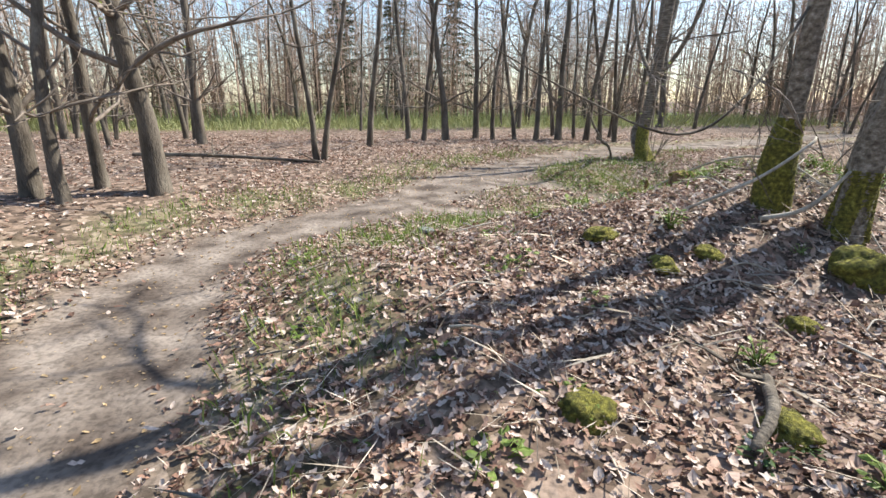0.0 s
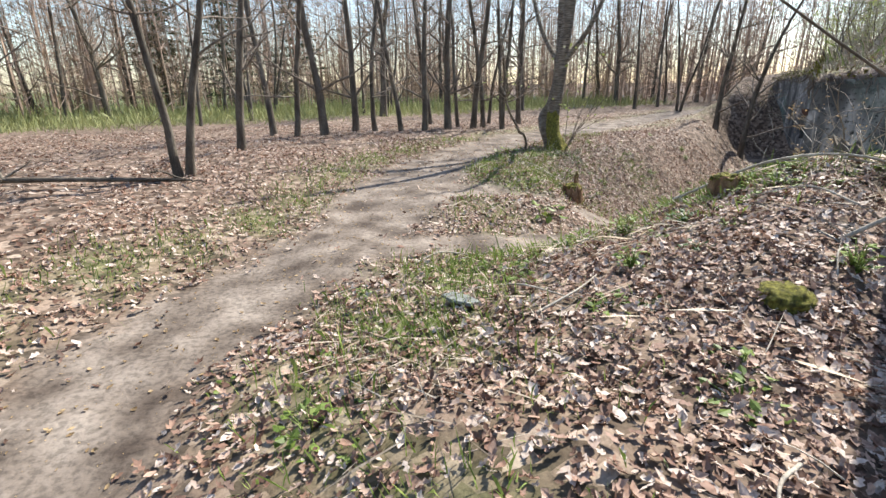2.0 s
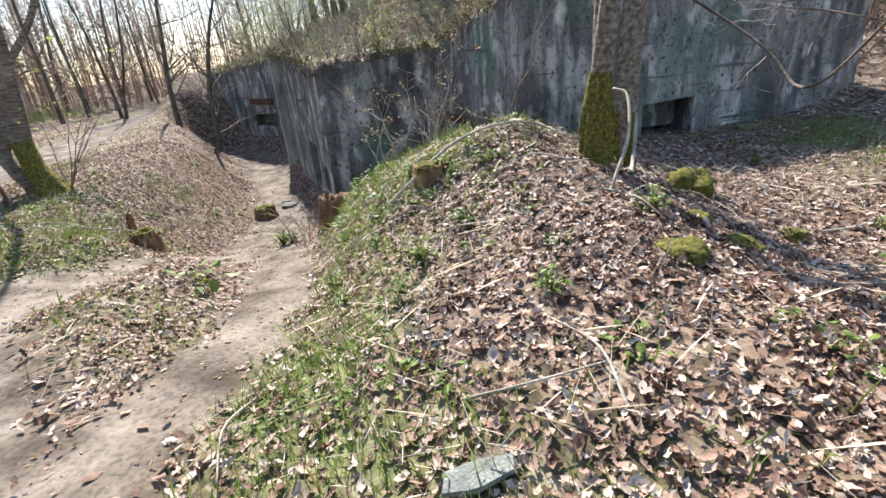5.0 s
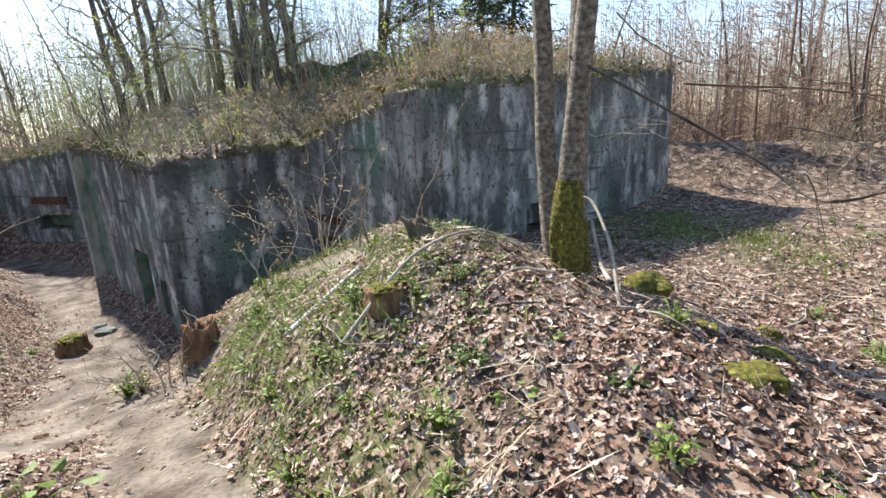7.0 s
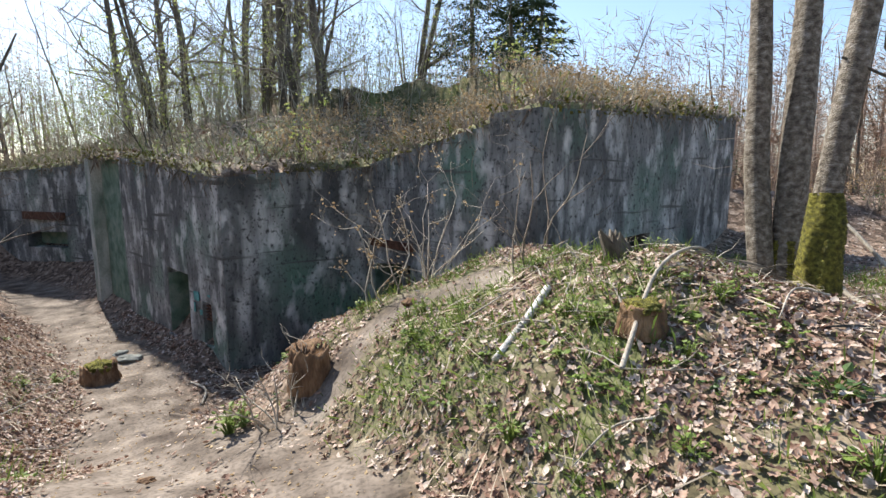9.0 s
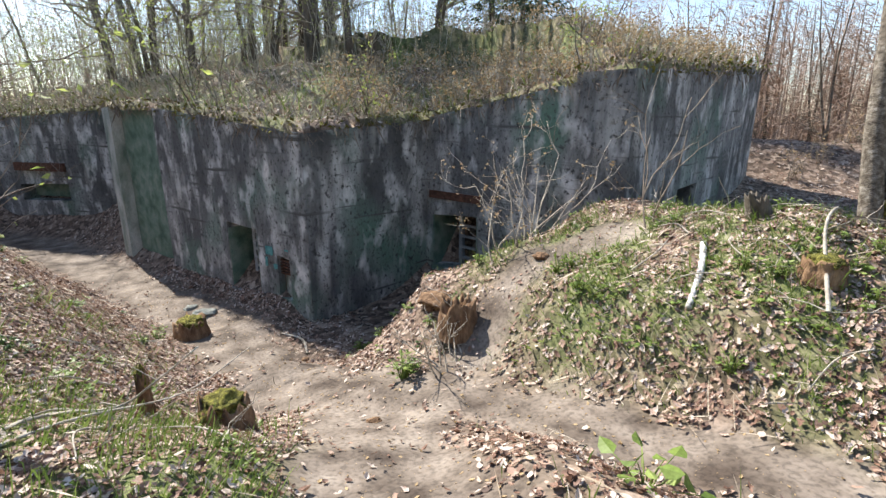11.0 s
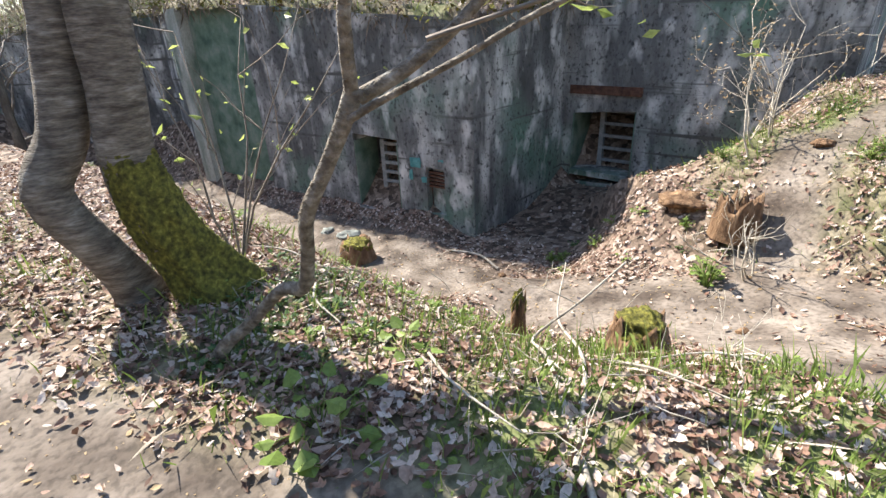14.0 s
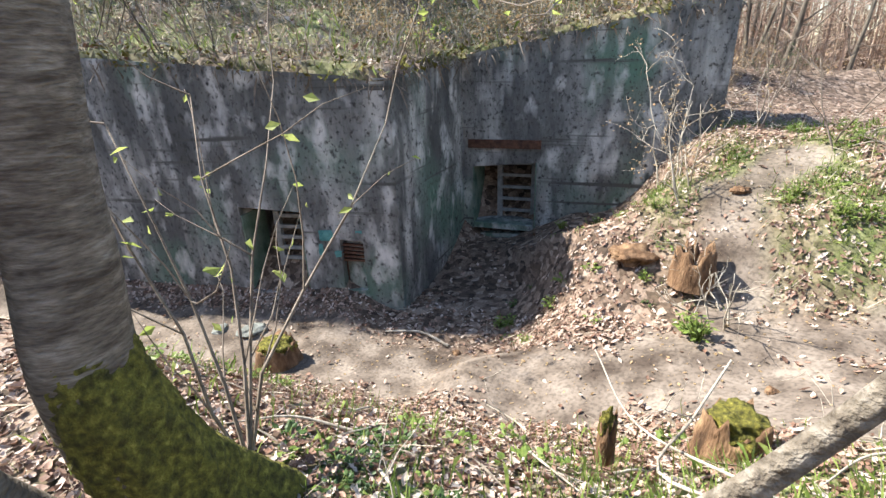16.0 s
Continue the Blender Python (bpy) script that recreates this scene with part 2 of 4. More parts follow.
ground = flesh("ground", np.stack([XX, YY, ZZ], -1).reshape(-1, 3), quads, mat("forest_floor", [(0.0, (0, 0, 0)), (1, (1, 1, 1))], 1))
tagged(ground, "brown leaf-strewn forest ground with a trodden path", "ground", kind="structure")
bare = ground.data.attributes.new("bare", "FLOAT", "POINT")
bare.data.foreach_set("value", path_share(XX, YY).ravel().astype(np.float32))
lush = ground.data.attributes.new("lush", "FLOAT", "POINT")
lush.data.foreach_set("value", np.maximum(grass_share(XX, YY) * 0.8, ease((YY - 27 - 0.15 * XX) / 6) * 0.9 * (XX < 30)).ravel().astype(np.float32))


def floor_material():
    m = bpy.data.materials["forest_floor"]
    n, l = m.node_tree.nodes, m.node_tree.links
    n.clear()
    out, b = n.new("ShaderNodeOutputMaterial"), n.new("ShaderNodeBsdfPrincipled")
    l.new(b.outputs[0], out.inputs[0])
    b.inputs["Roughness"].default_value, b.inputs["Specular IOR Level"].default_value = 0.9, 0.2
    tc = n.new("ShaderNodeTexCoord")

    def noise_ramp(scale, stops, detail=8):
        t, r = n.new("ShaderNodeTexNoise"), n.new("ShaderNodeValToRGB")
        t.inputs["Scale"].default_value, t.inputs["Detail"].default_value = scale, detail
        l.new(tc.outputs["Object"], t.inputs[0]), l.new(t.outputs[0], r.inputs[0])
        while len(r.color_ramp.elements) < len(stops):
            r.color_ramp.elements.new(0.5)
        for e, (p, c) in zip(r.color_ramp.elements, stops):
            e.position, e.color = p, (*c, 1)
        return r.outputs[0], t.outputs[0]

    vor = n.new("ShaderNodeTexVoronoi")
    vor.inputs["Scale"].default_value = 11
    l.new(tc.outputs["Object"], vor.inputs[0])
    # Ramp kept dark: shade in the gaps between strewn leaves, painted into the ground.
    lr = n.new("ShaderNodeValToRGB")
    for e, (p, c) in zip([lr.color_ramp.elements[0], lr.color_ramp.elements.new(0.4), lr.color_ramp.elements.new(0.7), lr.color_ramp.elements[-1]],
                         [(0.1, (0.06, 0.043, 0.032)), (0.4, (0.14, 0.098, 0.07)), (0.7, (0.27, 0.195, 0.145)), (1.0, (0.46, 0.37, 0.29))]):
        e.position, e.color = p, (*c, 1)
    l.new(vor.outputs["Color"], lr.inputs[0])
    soil, sf = noise_ramp(2.2, [(0.32, (0.075, 0.056, 0.043)), (0.45, (0.155, 0.124, 0.098)), (0.55, (0.22, 0.18, 0.145)), (0.7, (0.32, 0.27, 0.22))], 15)
    grass, _ = noise_ramp(6, [(0.3, (0.07, 0.10, 0.03)), (0.7, (0.26, 0.30, 0.11))])
    fine, ff = noise_ramp(26, [(0.38, (0.45, 0.45, 0.45)), (0.5, (0.85, 0.85, 0.85)), (0.62, (1, 1, 1))], 15)

    def blend(a, c, fac, kind="MIX"):
        x = n.new("ShaderNodeMix")
        x.data_type, x.blend_type = "RGBA", kind
        if isinstance(fac, float):
            x.inputs[0].default_value = fac
        else:
            l.new(fac, x.inputs[0])
        l.new(a, x.inputs[6]), l.new(c, x.inputs[7])
        return x.outputs[2]

    def attr(name):
        a = n.new("ShaderNodeAttribute")
        a.attribute_name = name
        return a.outputs["Fac"]

    c = blend(lr.outputs[0], grass, attr("lush"))
    c = blend(c, soil, attr("bare"))
    c = blend(c, fine, 0.7, "MULTIPLY")
    l.new(c, b.inputs["Base Color"])
    bp = n.new("ShaderNodeBump")
    bp.inputs["Strength"].default_value, bp.inputs["Distance"].default_value = 0.45, 0.02
    l.new(ff, bp.inputs["Height"])
    l.new(bp.outputs[0], b.inputs["Normal"])


floor_material()


# ---- the bunker ----
CORNER, INNER, OUTER, FAR = Vector((8.75, 9.35)), Vector((9.95, 6.85)), Vector((6.25, 5.0)), Vector((9.2, -1.1))
BUTT, BUTT_IN, RECESS, END = Vector((14.9, 13.5)), Vector((16.6, 13.4)), Vector((17.6, 14.0)), Vector((22.3, 21.0))
LOW, HIGH, FOOT = 1.75, 2.45, -2.6


def concrete():
    m = mat("stained_concrete", [(0.28, (0.085, 0.086, 0.083)), (0.45, (0.17, 0.172, 0.165)), (0.58, (0.26, 0.262, 0.25)), (0.78, (0.42, 0.42, 0.40))], 1.6, 0.9, 0.7, detail=12, fine=24, stretch=(1, 1, 0.4))
    n, l = m.node_tree.nodes, m.node_tree.links
    b = n["Principled BSDF"]
    base = b.inputs["Base Color"].links[0].from_socket
    tc = n.new("ShaderNodeTexCoord")

    def layer(base, scale, stretch, lo, hi, colour, kind="MIX", detail=6):
        mp, t, r, x = n.new("ShaderNodeMapping"), n.new("ShaderNodeTexNoise"), n.new("ShaderNodeValToRGB"), n.new("ShaderNodeMix")
        mp.inputs["Scale"].default_value = stretch
        l.new(tc.outputs["Object"], mp.inputs[0]), l.new(mp.outputs[0], t.inputs[0])
        t.inputs["Scale"].default_value, t.inputs["Detail"].default_value = scale, detail
        r.color_ramp.elements[0].position, r.color_ramp.elements[1].position = lo, hi
        l.new(t.outputs[0], r.inputs[0])
        x.data_type, x.blend_type = "RGBA", kind
        x.inputs[7].default_value = (*colour, 1)
        l.new(r.outputs[0], x.inputs[0]), l.new(base, x.inputs[6])
        return x.outputs[2]

    base = layer(base, 2.6, (1, 1, 0.2), 0.52, 0.70, (0.50, 0.495, 0.46))
    base = layer(base, 1.5, (1, 1, 0.4), 0.46, 0.76, (0.06, 0.061, 0.058), detail=10)
    base = layer(base, 0.8, (1, 1, 0.6), 0.52, 0.70, (0.11, 0.19, 0.14))
    base = layer(base, 22.0, (1, 1, 0.9), 0.60, 0.68, (0.06, 0.06, 0.055))
    base = layer(base, 3.2, (1, 1, 0.55), 0.53, 0.72, (0.62, 0.61, 0.58), detail=14)
    base = layer(base, 1.0, (0.4, 0.4, 9.0), 0.62, 0.70, (0.09, 0.09, 0.08), detail=3)
    base = layer(base, 14, (1, 1, 0.8), 0.56, 0.70, (0.05, 0.05, 0.048), detail=14)
    l.new(base, b.inputs["Base Color"])
    mp, bd = n.new("ShaderNodeMapping"), n.new("ShaderNodeTexNoise")
    mp.inputs["Scale"].default_value = (0.3, 0.3, 8.0)
    l.new(tc.outputs["Object"], mp.inputs[0]), l.new(mp.outputs[0], bd.inputs[0])
    bd.inputs["Scale"].default_value, bd.inputs["Detail"].default_value = 1.0, 1
    b2 = n.new("ShaderNodeBump")
    b2.inputs["Strength"].default_value, b2.inputs["Distance"].default_value = 0.4, 0.03
    l.new(bd.outputs[0], b2.inputs["Height"])
    old = b.inputs["Normal"].links[0].from_socket
    l.new(old, b2.inputs["Normal"])
    l.new(b2.outputs[0], b.inputs["Normal"])
    return m


CONCRETE = concrete()
bunker = tagged(new("bunker"), "old stained concrete bunker overgrown with moss and grass", "bunker", kind="thing")


def wall_face(name, a, b, z0, z1a, z1b, openings=(), deep=0.9, label="weathered grey concrete wall with dark streaks"):
    """A thick wall from a to b seen on its left side when one walks from a to b; openings are (s0, s1, low, high) and go through it."""
    length = (b - a).length
    d = (b - a) / length
    back = Vector((d.y, -d.x)) * deep
    ss = sorted({0.0, length, *[v for o in openings for v in o[:2]], *np.arange(0.5, length - 0.2, 0.5).tolist()})
    zs = sorted({0.0, 1.0, *[(v - z0) / (z1a - z0) for o in openings for v in o[2:]], *np.arange(0.12, 0.95, 0.11).tolist()})
    verts, ids, faces = [], {}, []

    def vert(i, j, k):
        key = (i, j, k)
        if key not in ids:
            s, f = ss[i], zs[j]
            p = a + d * s + (back if k else Vector((0, 0)))
            top = z1a + (z1b - z1a) * s / length
            rough = 0.0 if k else 0.018 * noise.noise((s * 1.3, f * 5, a.x))
            p = p - back.normalized() * rough
            z = z0 + f * (top - z0)
            if f == 1.0:
                z += 0.04 * noise.noise((s * 2, a.y, 0))
            ids[key] = len(verts)
            verts.append((p.x, p.y, z))
        return ids[key]

    def hole(i, j):
        if i < 0 or j < 0 or i >= len(ss) - 1 or j >= len(zs) - 1:
            return True
        s, z = (ss[i] + ss[i + 1]) / 2, z0 + (zs[j] + zs[j + 1]) / 2 * (z1a - z0)
        return any(o[0] < s < o[1] and o[2] < z < o[3] for o in openings)

    for i in range(len(ss) - 1):
        for j in range(len(zs) - 1):
            if hole(i, j):
                continue
            faces.append((vert(i + 1, j, 0), vert(i, j, 0), vert(i, j + 1, 0), vert(i + 1, j + 1, 0)))
            faces.append((vert(i, j, 1), vert(i + 1, j, 1), vert(i + 1, j + 1, 1), vert(i, j + 1, 1)))
            for di, dj, e in ((-1, 0, ((i, j), (i, j + 1))), (1, 0, ((i + 1, j), (i + 1, j + 1))), (0, -1, ((i, j), (i + 1, j))), (0, 1, ((i, j + 1), (i + 1, j + 1)))):
                if hole(i + di, j + dj):
                    (p, q), (r, s) = e
                    faces.append((vert(p, q, 0), vert(r, s, 0), vert(r, s, 1), vert(p, q, 1)))
    ob = flesh(name, verts, faces, CONCRETE, bunker, smooth=False)
    return tagged(ob, label)


def along(a, b, s, z, out=0.0):
    d = (b - a).normalized()
    p = a + d * s + Vector((-d.y, d.x)) * out
    return Vector((p.x, p.y, z))


WING = CORNER + (BUTT - CORNER).normalized() * 5.0
WING_IN = WING + Vector((0.09, -0.13))
wall_face("wall_front", CORNER, WING, FOOT, 1.5, 1.95, [(1.5, 2.5, -1.66, -0.36), (0.56, 0.92, -1.5, -0.72)])
wall_face("wall_wing", WING_IN, BUTT + Vector((0.09, -0.13)), FOOT, 1.92, 2.05, label="green-tinged concrete wing wall").data.materials[0] = REVEAL
wall_face("wall_side", INNER, CORNER, FOOT, 1.72, 1.5)
wall_face("wall_inner", OUTER, INNER, FOOT, 2.4, 1.75, [(2.78, 3.96, -1.3, 0.18)])
wall_face("wall_flank", FAR, OUTER, FOOT, 2.8, 2.4, [(3.6, 4.62, 0.05, 0.68)])
wall_face("wall_return", BUTT + Vector((0.09, -0.13)), RECESS, FOOT, 2.05, 2.0)
wall_face("wall_recess", RECESS, END, FOOT, 2.0, 1.5, [(2.2, 4.2, -0.75, -0.2)])
wall_face("wall_end", END, Vector((27.5, 20.0)), FOOT, 1.5, 1.6)
wall_face("wall_back", Vector((27.5, 20.0)), Vector((30, 14)), FOOT, 1.6, 2.4)
wall_face("wall_back", Vector((30, 14)), Vector((21.8, 5.1)), FOOT, 2.4, 2.8)
wall_face("wall_end", Vector((21.8, 5.1)), FAR, FOOT, 2.8, 2.8)
EDGE = [(21.8, 5.1, 2.8), (FAR.x, FAR.y, 2.8), (OUTER.x, OUTER.y, 2.4), (INNER.x, INNER.y, 1.75), (CORNER.x, CORNER.y, 1.52), (WING.x, WING.y, 1.95), (BUTT.x, BUTT.y, 2.03), (RECESS.x, RECESS.y, 2.0), (END.x, END.y, 1.5), (27.5, 20.0, 1.55)]
PLAN = [(e[0], e[1]) for e in EDGE] + [(30, 14)]


def inside(x, y):
    odd = np.zeros(x.shape, bool)
    for (ax, ay), (bx, by) in zip(PLAN, PLAN[1:] + PLAN[:1]):
        if ay != by:
            odd ^= ((ay > y) != (by > y)) & (x < (bx - ax) * (y - ay) / (by - ay) + ax)
    return odd


def roof_rise(x, y):
    d, z = near_line(x, y, EDGE)
    lump = 1.0 + 0.25 * wave(x, y, 0.8)
    top = z + 0.10 + 0.95 * ease(d / 3.4) * lump + 0.03 * np.minimum(d, 20)
    return top * (1 - ease((d - 16) / 14)) + 0.6 * ease((d - 16) / 14)


def nearest_edge(x, y):
    best, bx, by = np.full(x.shape, 1e9), x.copy(), y.copy()
    for (ax, ay, _), (cx, cy, _) in zip(EDGE, EDGE[1:]):
        dx, dy = cx - ax, cy - ay
        s = np.clip(((x - ax) * dx + (y - ay) * dy) / (dx * dx + dy * dy), 0, 1)
        px, py = ax + s * dx, ay + s * dy
        d = np.hypot(x - px, y - py)
        hit = d < best
        best, bx, by = np.where(hit, d, best), np.where(hit, px, bx), np.where(hit, py, by)
    return best, bx, by


def roof():
    x, y = np.meshgrid(axis_steps(5, 6, 24, 58, 0.16), axis_steps(-28, -2, 22, 23, 0.16))
    ok = inside(x, y)
    d, ex, ey = nearest_edge(x, y)
    snap = ~ok & (d < 0.24)
    x, y = np.where(snap, ex, x), np.where(snap, ey, y)
    use = ok | snap
    z = roof_rise(x, y) + 0.04 * wave(x, y, 2.2) - 0.16 * snap
    i = np.arange(x.size).reshape(x.shape)
    q = np.stack([i[:-1, :-1], i[:-1, 1:], i[1:, 1:], i[1:, :-1]], -1).reshape(-1, 4)
    q = q[use.ravel()[q].all(1)]
    keep = np.unique(q)
    back = np.full(x.size, -1)
    back[keep] = np.arange(len(keep))
    ob = flesh("roof", np.stack([x, y, z], -1).reshape(-1, 3)[keep], back[q], ground.data.materials[0], bunker)
    a = ob.data.attributes.new("lush", "FLOAT", "POINT")
    a.data.foreach_set("value", np.clip(0.45 + 0.5 * wave(x, y, 1.1), 0, 1).ravel()[keep].astype(np.float32))
    return tagged(ob, "earth roof covered in dry grass and moss")


roof()


# ---- trees ----
class Tubes:
    """Collects tapered tubes into one mesh."""
    def __init__(self):
        self.v, self.f, self.count = [], [], 0

    def add(self, pts, radii, sides=6, lumpy=0.0, fuzz=0.0):
        shake = random.Random(len(pts) * 7 + sides)
        pts = [Vector(p) for p in pts]
        up = Vector((0.3, 0.9, 0.1))
        rings = []
        for i, p in enumerate(pts):
            t = (pts[min(i + 1, len(pts) - 1)] - pts[max(i - 1, 0)]).normalized()
            a = t.cross(up)
            if a.length < 0.05:
                a = t.cross(Vector((1, 0, 0)))
            a.normalize()
            b = t.cross(a)
            for k in range(sides):
                w = 2 * math.pi * k / sides
                r = radii[i] * (1 + lumpy * noise.noise((math.cos(w) * 1.6 + p.x, math.sin(w) * 1.6 + p.y, p.z * 2.2))) + (shake.uniform(-fuzz, fuzz) if fuzz else 0.0)
                self.v.append(tuple(p + (a * math.cos(w) + b * math.sin(w)) * r))
            rings.append(self.count + i * sides)
        for i in range(len(pts) - 1):
            for k in range(sides):
                j = (k + 1) % sides
                self.f.append((rings[i] + k, rings[i] + j, rings[i + 1] + j, rings[i + 1] + k))
        self.f.append(tuple(rings[-1] + k for k in range(sides)))
        self.count += len(pts) * sides

    def done(self, name, material, parent=None):
        return flesh(name, self.v, self.f, material, parent)


def wander(start, heading, length, steps, rng, bend=0.15, lift=0.0):
    p, h = Vector(start), Vector(heading).normalized()
    pts = [p.copy()]
    for _ in range(steps):
        h = (h + Vector((rng.gauss(0, bend), rng.gauss(0, bend), rng.gauss(0, bend) + lift))).normalized()
        p = p + h * (length / steps)
        pts.append(p.copy())
    return pts


def taper(r0, r1, n, power=1.0):
    return [r0 + (r1 - r0) * (i / (n - 1)) ** power for i in range(n)]


def branch_out(tubes, start, heading, length, radius, level, rng, lift=0.05, twigs=5, spots=None):
    steps = 6 if level > 1 else 4
    pts = wander(start, heading, length, steps, rng, 0.16, lift)
    tubes.add(pts, taper(radius, radius * 0.25, len(pts)), 5 if radius > 0.03 else 3)
    if spots is not None and level <= 1:
        spots.extend(pts[2:])
    if level <= 0:
        return
    for _ in range(twigs):
        i = rng.randrange(1, len(pts))
        d = (pts[i] - pts[i - 1]).normalized()
        side = Vector((rng.gauss(0, 1), rng.gauss(0, 1), rng.gauss(0.15, 0.6))).normalized()
        branch_out(tubes, pts[i], d * 0.7 + side * 0.8, length * rng.uniform(0.35, 0.6), max(radius * 0.45, 0.004), level - 1, rng, lift, max(2, twigs - 1), spots)


def leaf_cloud(name, spots, size, material, parent, rng, each=1, spread=0.1):
    """Small folded leaves round the spots, joined into one part."""
    v, f = [], []
    for s in spots:
        for _ in range(each):
            c = Vector(s) + Vector((rng.gauss(0, spread), rng.gauss(0, spread), rng.gauss(0, spread)))
            a = Vector((rng.gauss(0, 1), rng.gauss(0, 1), rng.gauss(0, 0.5))).normalized()
            b = a.cross(Vector((rng.gauss(0, 1), rng.gauss(0, 1), rng.gauss(0, 1)))).normalized()
            w = size * rng.uniform(0.6, 1.3)
            n = a.cross(b) * w * 0.2
            i = len(v)
            v += [tuple(c - a * w), tuple(c - b * w * 0.5 + n), tuple(c + a * w), tuple(c + b * w * 0.5 + n)]
            f += [(i, i + 1, i + 2), (i, i + 2, i + 3)]
    return flesh(name, v, f, material, parent, smooth=False)


def make_tree(seed, height, radius, lean=(0, 0), limbs=12, first=0.3, material=BARK, twigs=4, stems=1, buds=0, long=0.28, spread=0.75):
    rng = random.Random(seed)
    root = new("tree")
    spots = []
    crown = Tubes()
    for s in range(stems):
        trunk = Tubes()
        turn = rng.uniform(0, 6.28)
        off = Vector((math.cos(turn), math.sin(turn), 0)) * (radius * 1.1 if stems > 1 else 0)
        lean_s = Vector((lean[0], lean[1], 1)) + (off.normalized() * 0.12 if stems > 1 else Vector())
        pts = wander(off - Vector((0, 0, 0.25)), lean_s, height, 14, rng, 0.045, 0.015)
        rad = [radius * (1.45 if i == 0 else 1.12 if i == 1 else 1) * (1 - 0.8 * (i / 14) ** 1.1) for i in range(15)]
        trunk.add(pts, rad, 9, 0.22)
        trunk.done("trunk", material, root)
        for _ in range(limbs):
            i = rng.randrange(int(first * 14), 14)
            w = rng.uniform(0, 6.28)
            d = Vector((math.cos(w), math.sin(w), rng.uniform(0.15, 1.1) * spread))
            branch_out(crown, pts[i], d, height * long * (1.15 - i / 16) * rng.uniform(0.6, 1.2), rad[i] * 0.42, 2, rng, 0.05, twigs, spots)
    tagged(crown.done("crown", TWIG, root), kind="stuff")
    if buds:
        tagged(leaf_cloud("foliage", [rng.choice(spots) for _ in range(buds)], 0.022, BUDS, root, rng, 1, 0.08), kind="stuff")
    return root


def at(x, y, turn=0.0, s=1.0, sink=0.0, z=None):
    h = float(rise(x, y)) if z is None else z
    return Matrix.Translation((x, y, h - sink)) @ Matrix.Rotation(turn, 4, "Z") @ Matrix.Diagonal((s, s, s, 1))


SLIM = [tagged(make_tree(10 + k, 9.5, 0.075 + 0.012 * k, limbs=20, first=0.2, twigs=3, long=0.2, lean=(0.03 * k - 0.05, 0.02)), "slim bare brown tree standing in leaf litter", "tree", "bare forest trees") for k in range(4)]
STOUT = [tagged(make_tree(30 + k, 10, 0.15, limbs=18, first=0.2, twigs=4, long=0.3, buds=150), "bare tree with spreading grey-brown limbs", "tree", "bare forest trees") for k in range(2)]
FORK = [tagged(make_tree(40 + k, 9, 0.08, limbs=11, first=0.2, twigs=3, stems=2, long=0.25), "bare forked tree with two stems", "tree", "bare forest trees") for k in range(2)]


def put(ob, x, y, turn=0.0, s=1.0, z=None):
    m = at(x, y, turn, s, 0.05, z)
    return copy_scaled(ob, m)


used = set()


def copy_scaled(ob, m):
    """Moves the first of a kind into place, then copies it."""
    if ob.name not in used:
        used.add(ob.name)
        ob.matrix_basis = m
        return ob
    loc, rot, sc = m.decompose()
    ob2 = copy_thing(ob, m)
    ob2.matrix_basis = m
    return ob2


rng = random.Random(5)
ROW = [(-0.7, 17.2), (-1.3, 19), (0.1, 17), (1.2, 18.4), (1.9, 18.6), (2.6, 17.8), (3.3, 17.6), (4.1, 17.6), (5.2, 19.6), (5.3, 18.5), (6.2, 19.6), (7.7, 19.7), (7.0, 21), (5.0, 22.4), (13.6, 27),
       (-7.3, 15), (-9.5, 18.4), (-10.1, 19.4), (-8.7, 17.5), (-13.7, 18), (-14.2, 21), (-2.0, 13.3), (-5.05, 7.15), (-5.6, 6.5), (-4.9, 6.2)]
for i, (x, y) in enumerate(ROW):
    put(SLIM[i % 4], x, y, rng.uniform(0, 6.28), rng.uniform(0.85, 1.15))
put(STOUT[0], -4.12, 6.98, 0.4, 0.92)
put(FORK[0], -2.7, 10.8, 1.0, 0.8)
put(FORK[1], 6.3, 18.2, 2.0, 0.9)
put(STOUT[1], -12, 13, 1.4, 1.0)
put(STOUT[1], 17.9, 19.9, 2.4, 0.8)
put(FORK[0], 19.5, 24, 0.3, 0.9)


# ---- woods round the place ----
def clear(x, y):
    """Far enough from the paths, the camera's walk and the bunker's front."""
    d, _ = near_line(np.array([x]), np.array([y]), MAIN)
    e, _ = near_line(np.array([x]), np.array([y]), EDGE)
    return d[0] > 2.5 and e[0] > 2.0


def roof_or_ground(x, y):
    xa, ya = np.array([float(x)]), np.array([float(y)])
    return float(roof_rise(xa, ya)[0]) if inside(xa, ya)[0] else float(rise(xa, ya)[0])


rng = random.Random(21)
for count, x0, x1, y0, y1 in ((30, -32, 30, 23, 44), (12, -30, -9, 6, 20), (28, 14, 36, 1, 22), (9, 13, 22, 4, 14), (26, 4, 34, -34, -7), (8, -18, 2, -24, -8), (10, 18, 36, 22, 34)):
    made = 0
    while made < count:
        x, y = rng.uniform(x0, x1), rng.uniform(y0, y1)
        if clear(x, y):
            kind = rng.choice([SLIM[0], SLIM[1], SLIM[2], SLIM[3], SLIM[1], STOUT[0], STOUT[1], FORK[0], FORK[1]])
            put(kind, x, y, rng.uniform(0, 6.28), rng.uniform(0.75, 1.25), roof_or_ground(x, y))
            made += 1


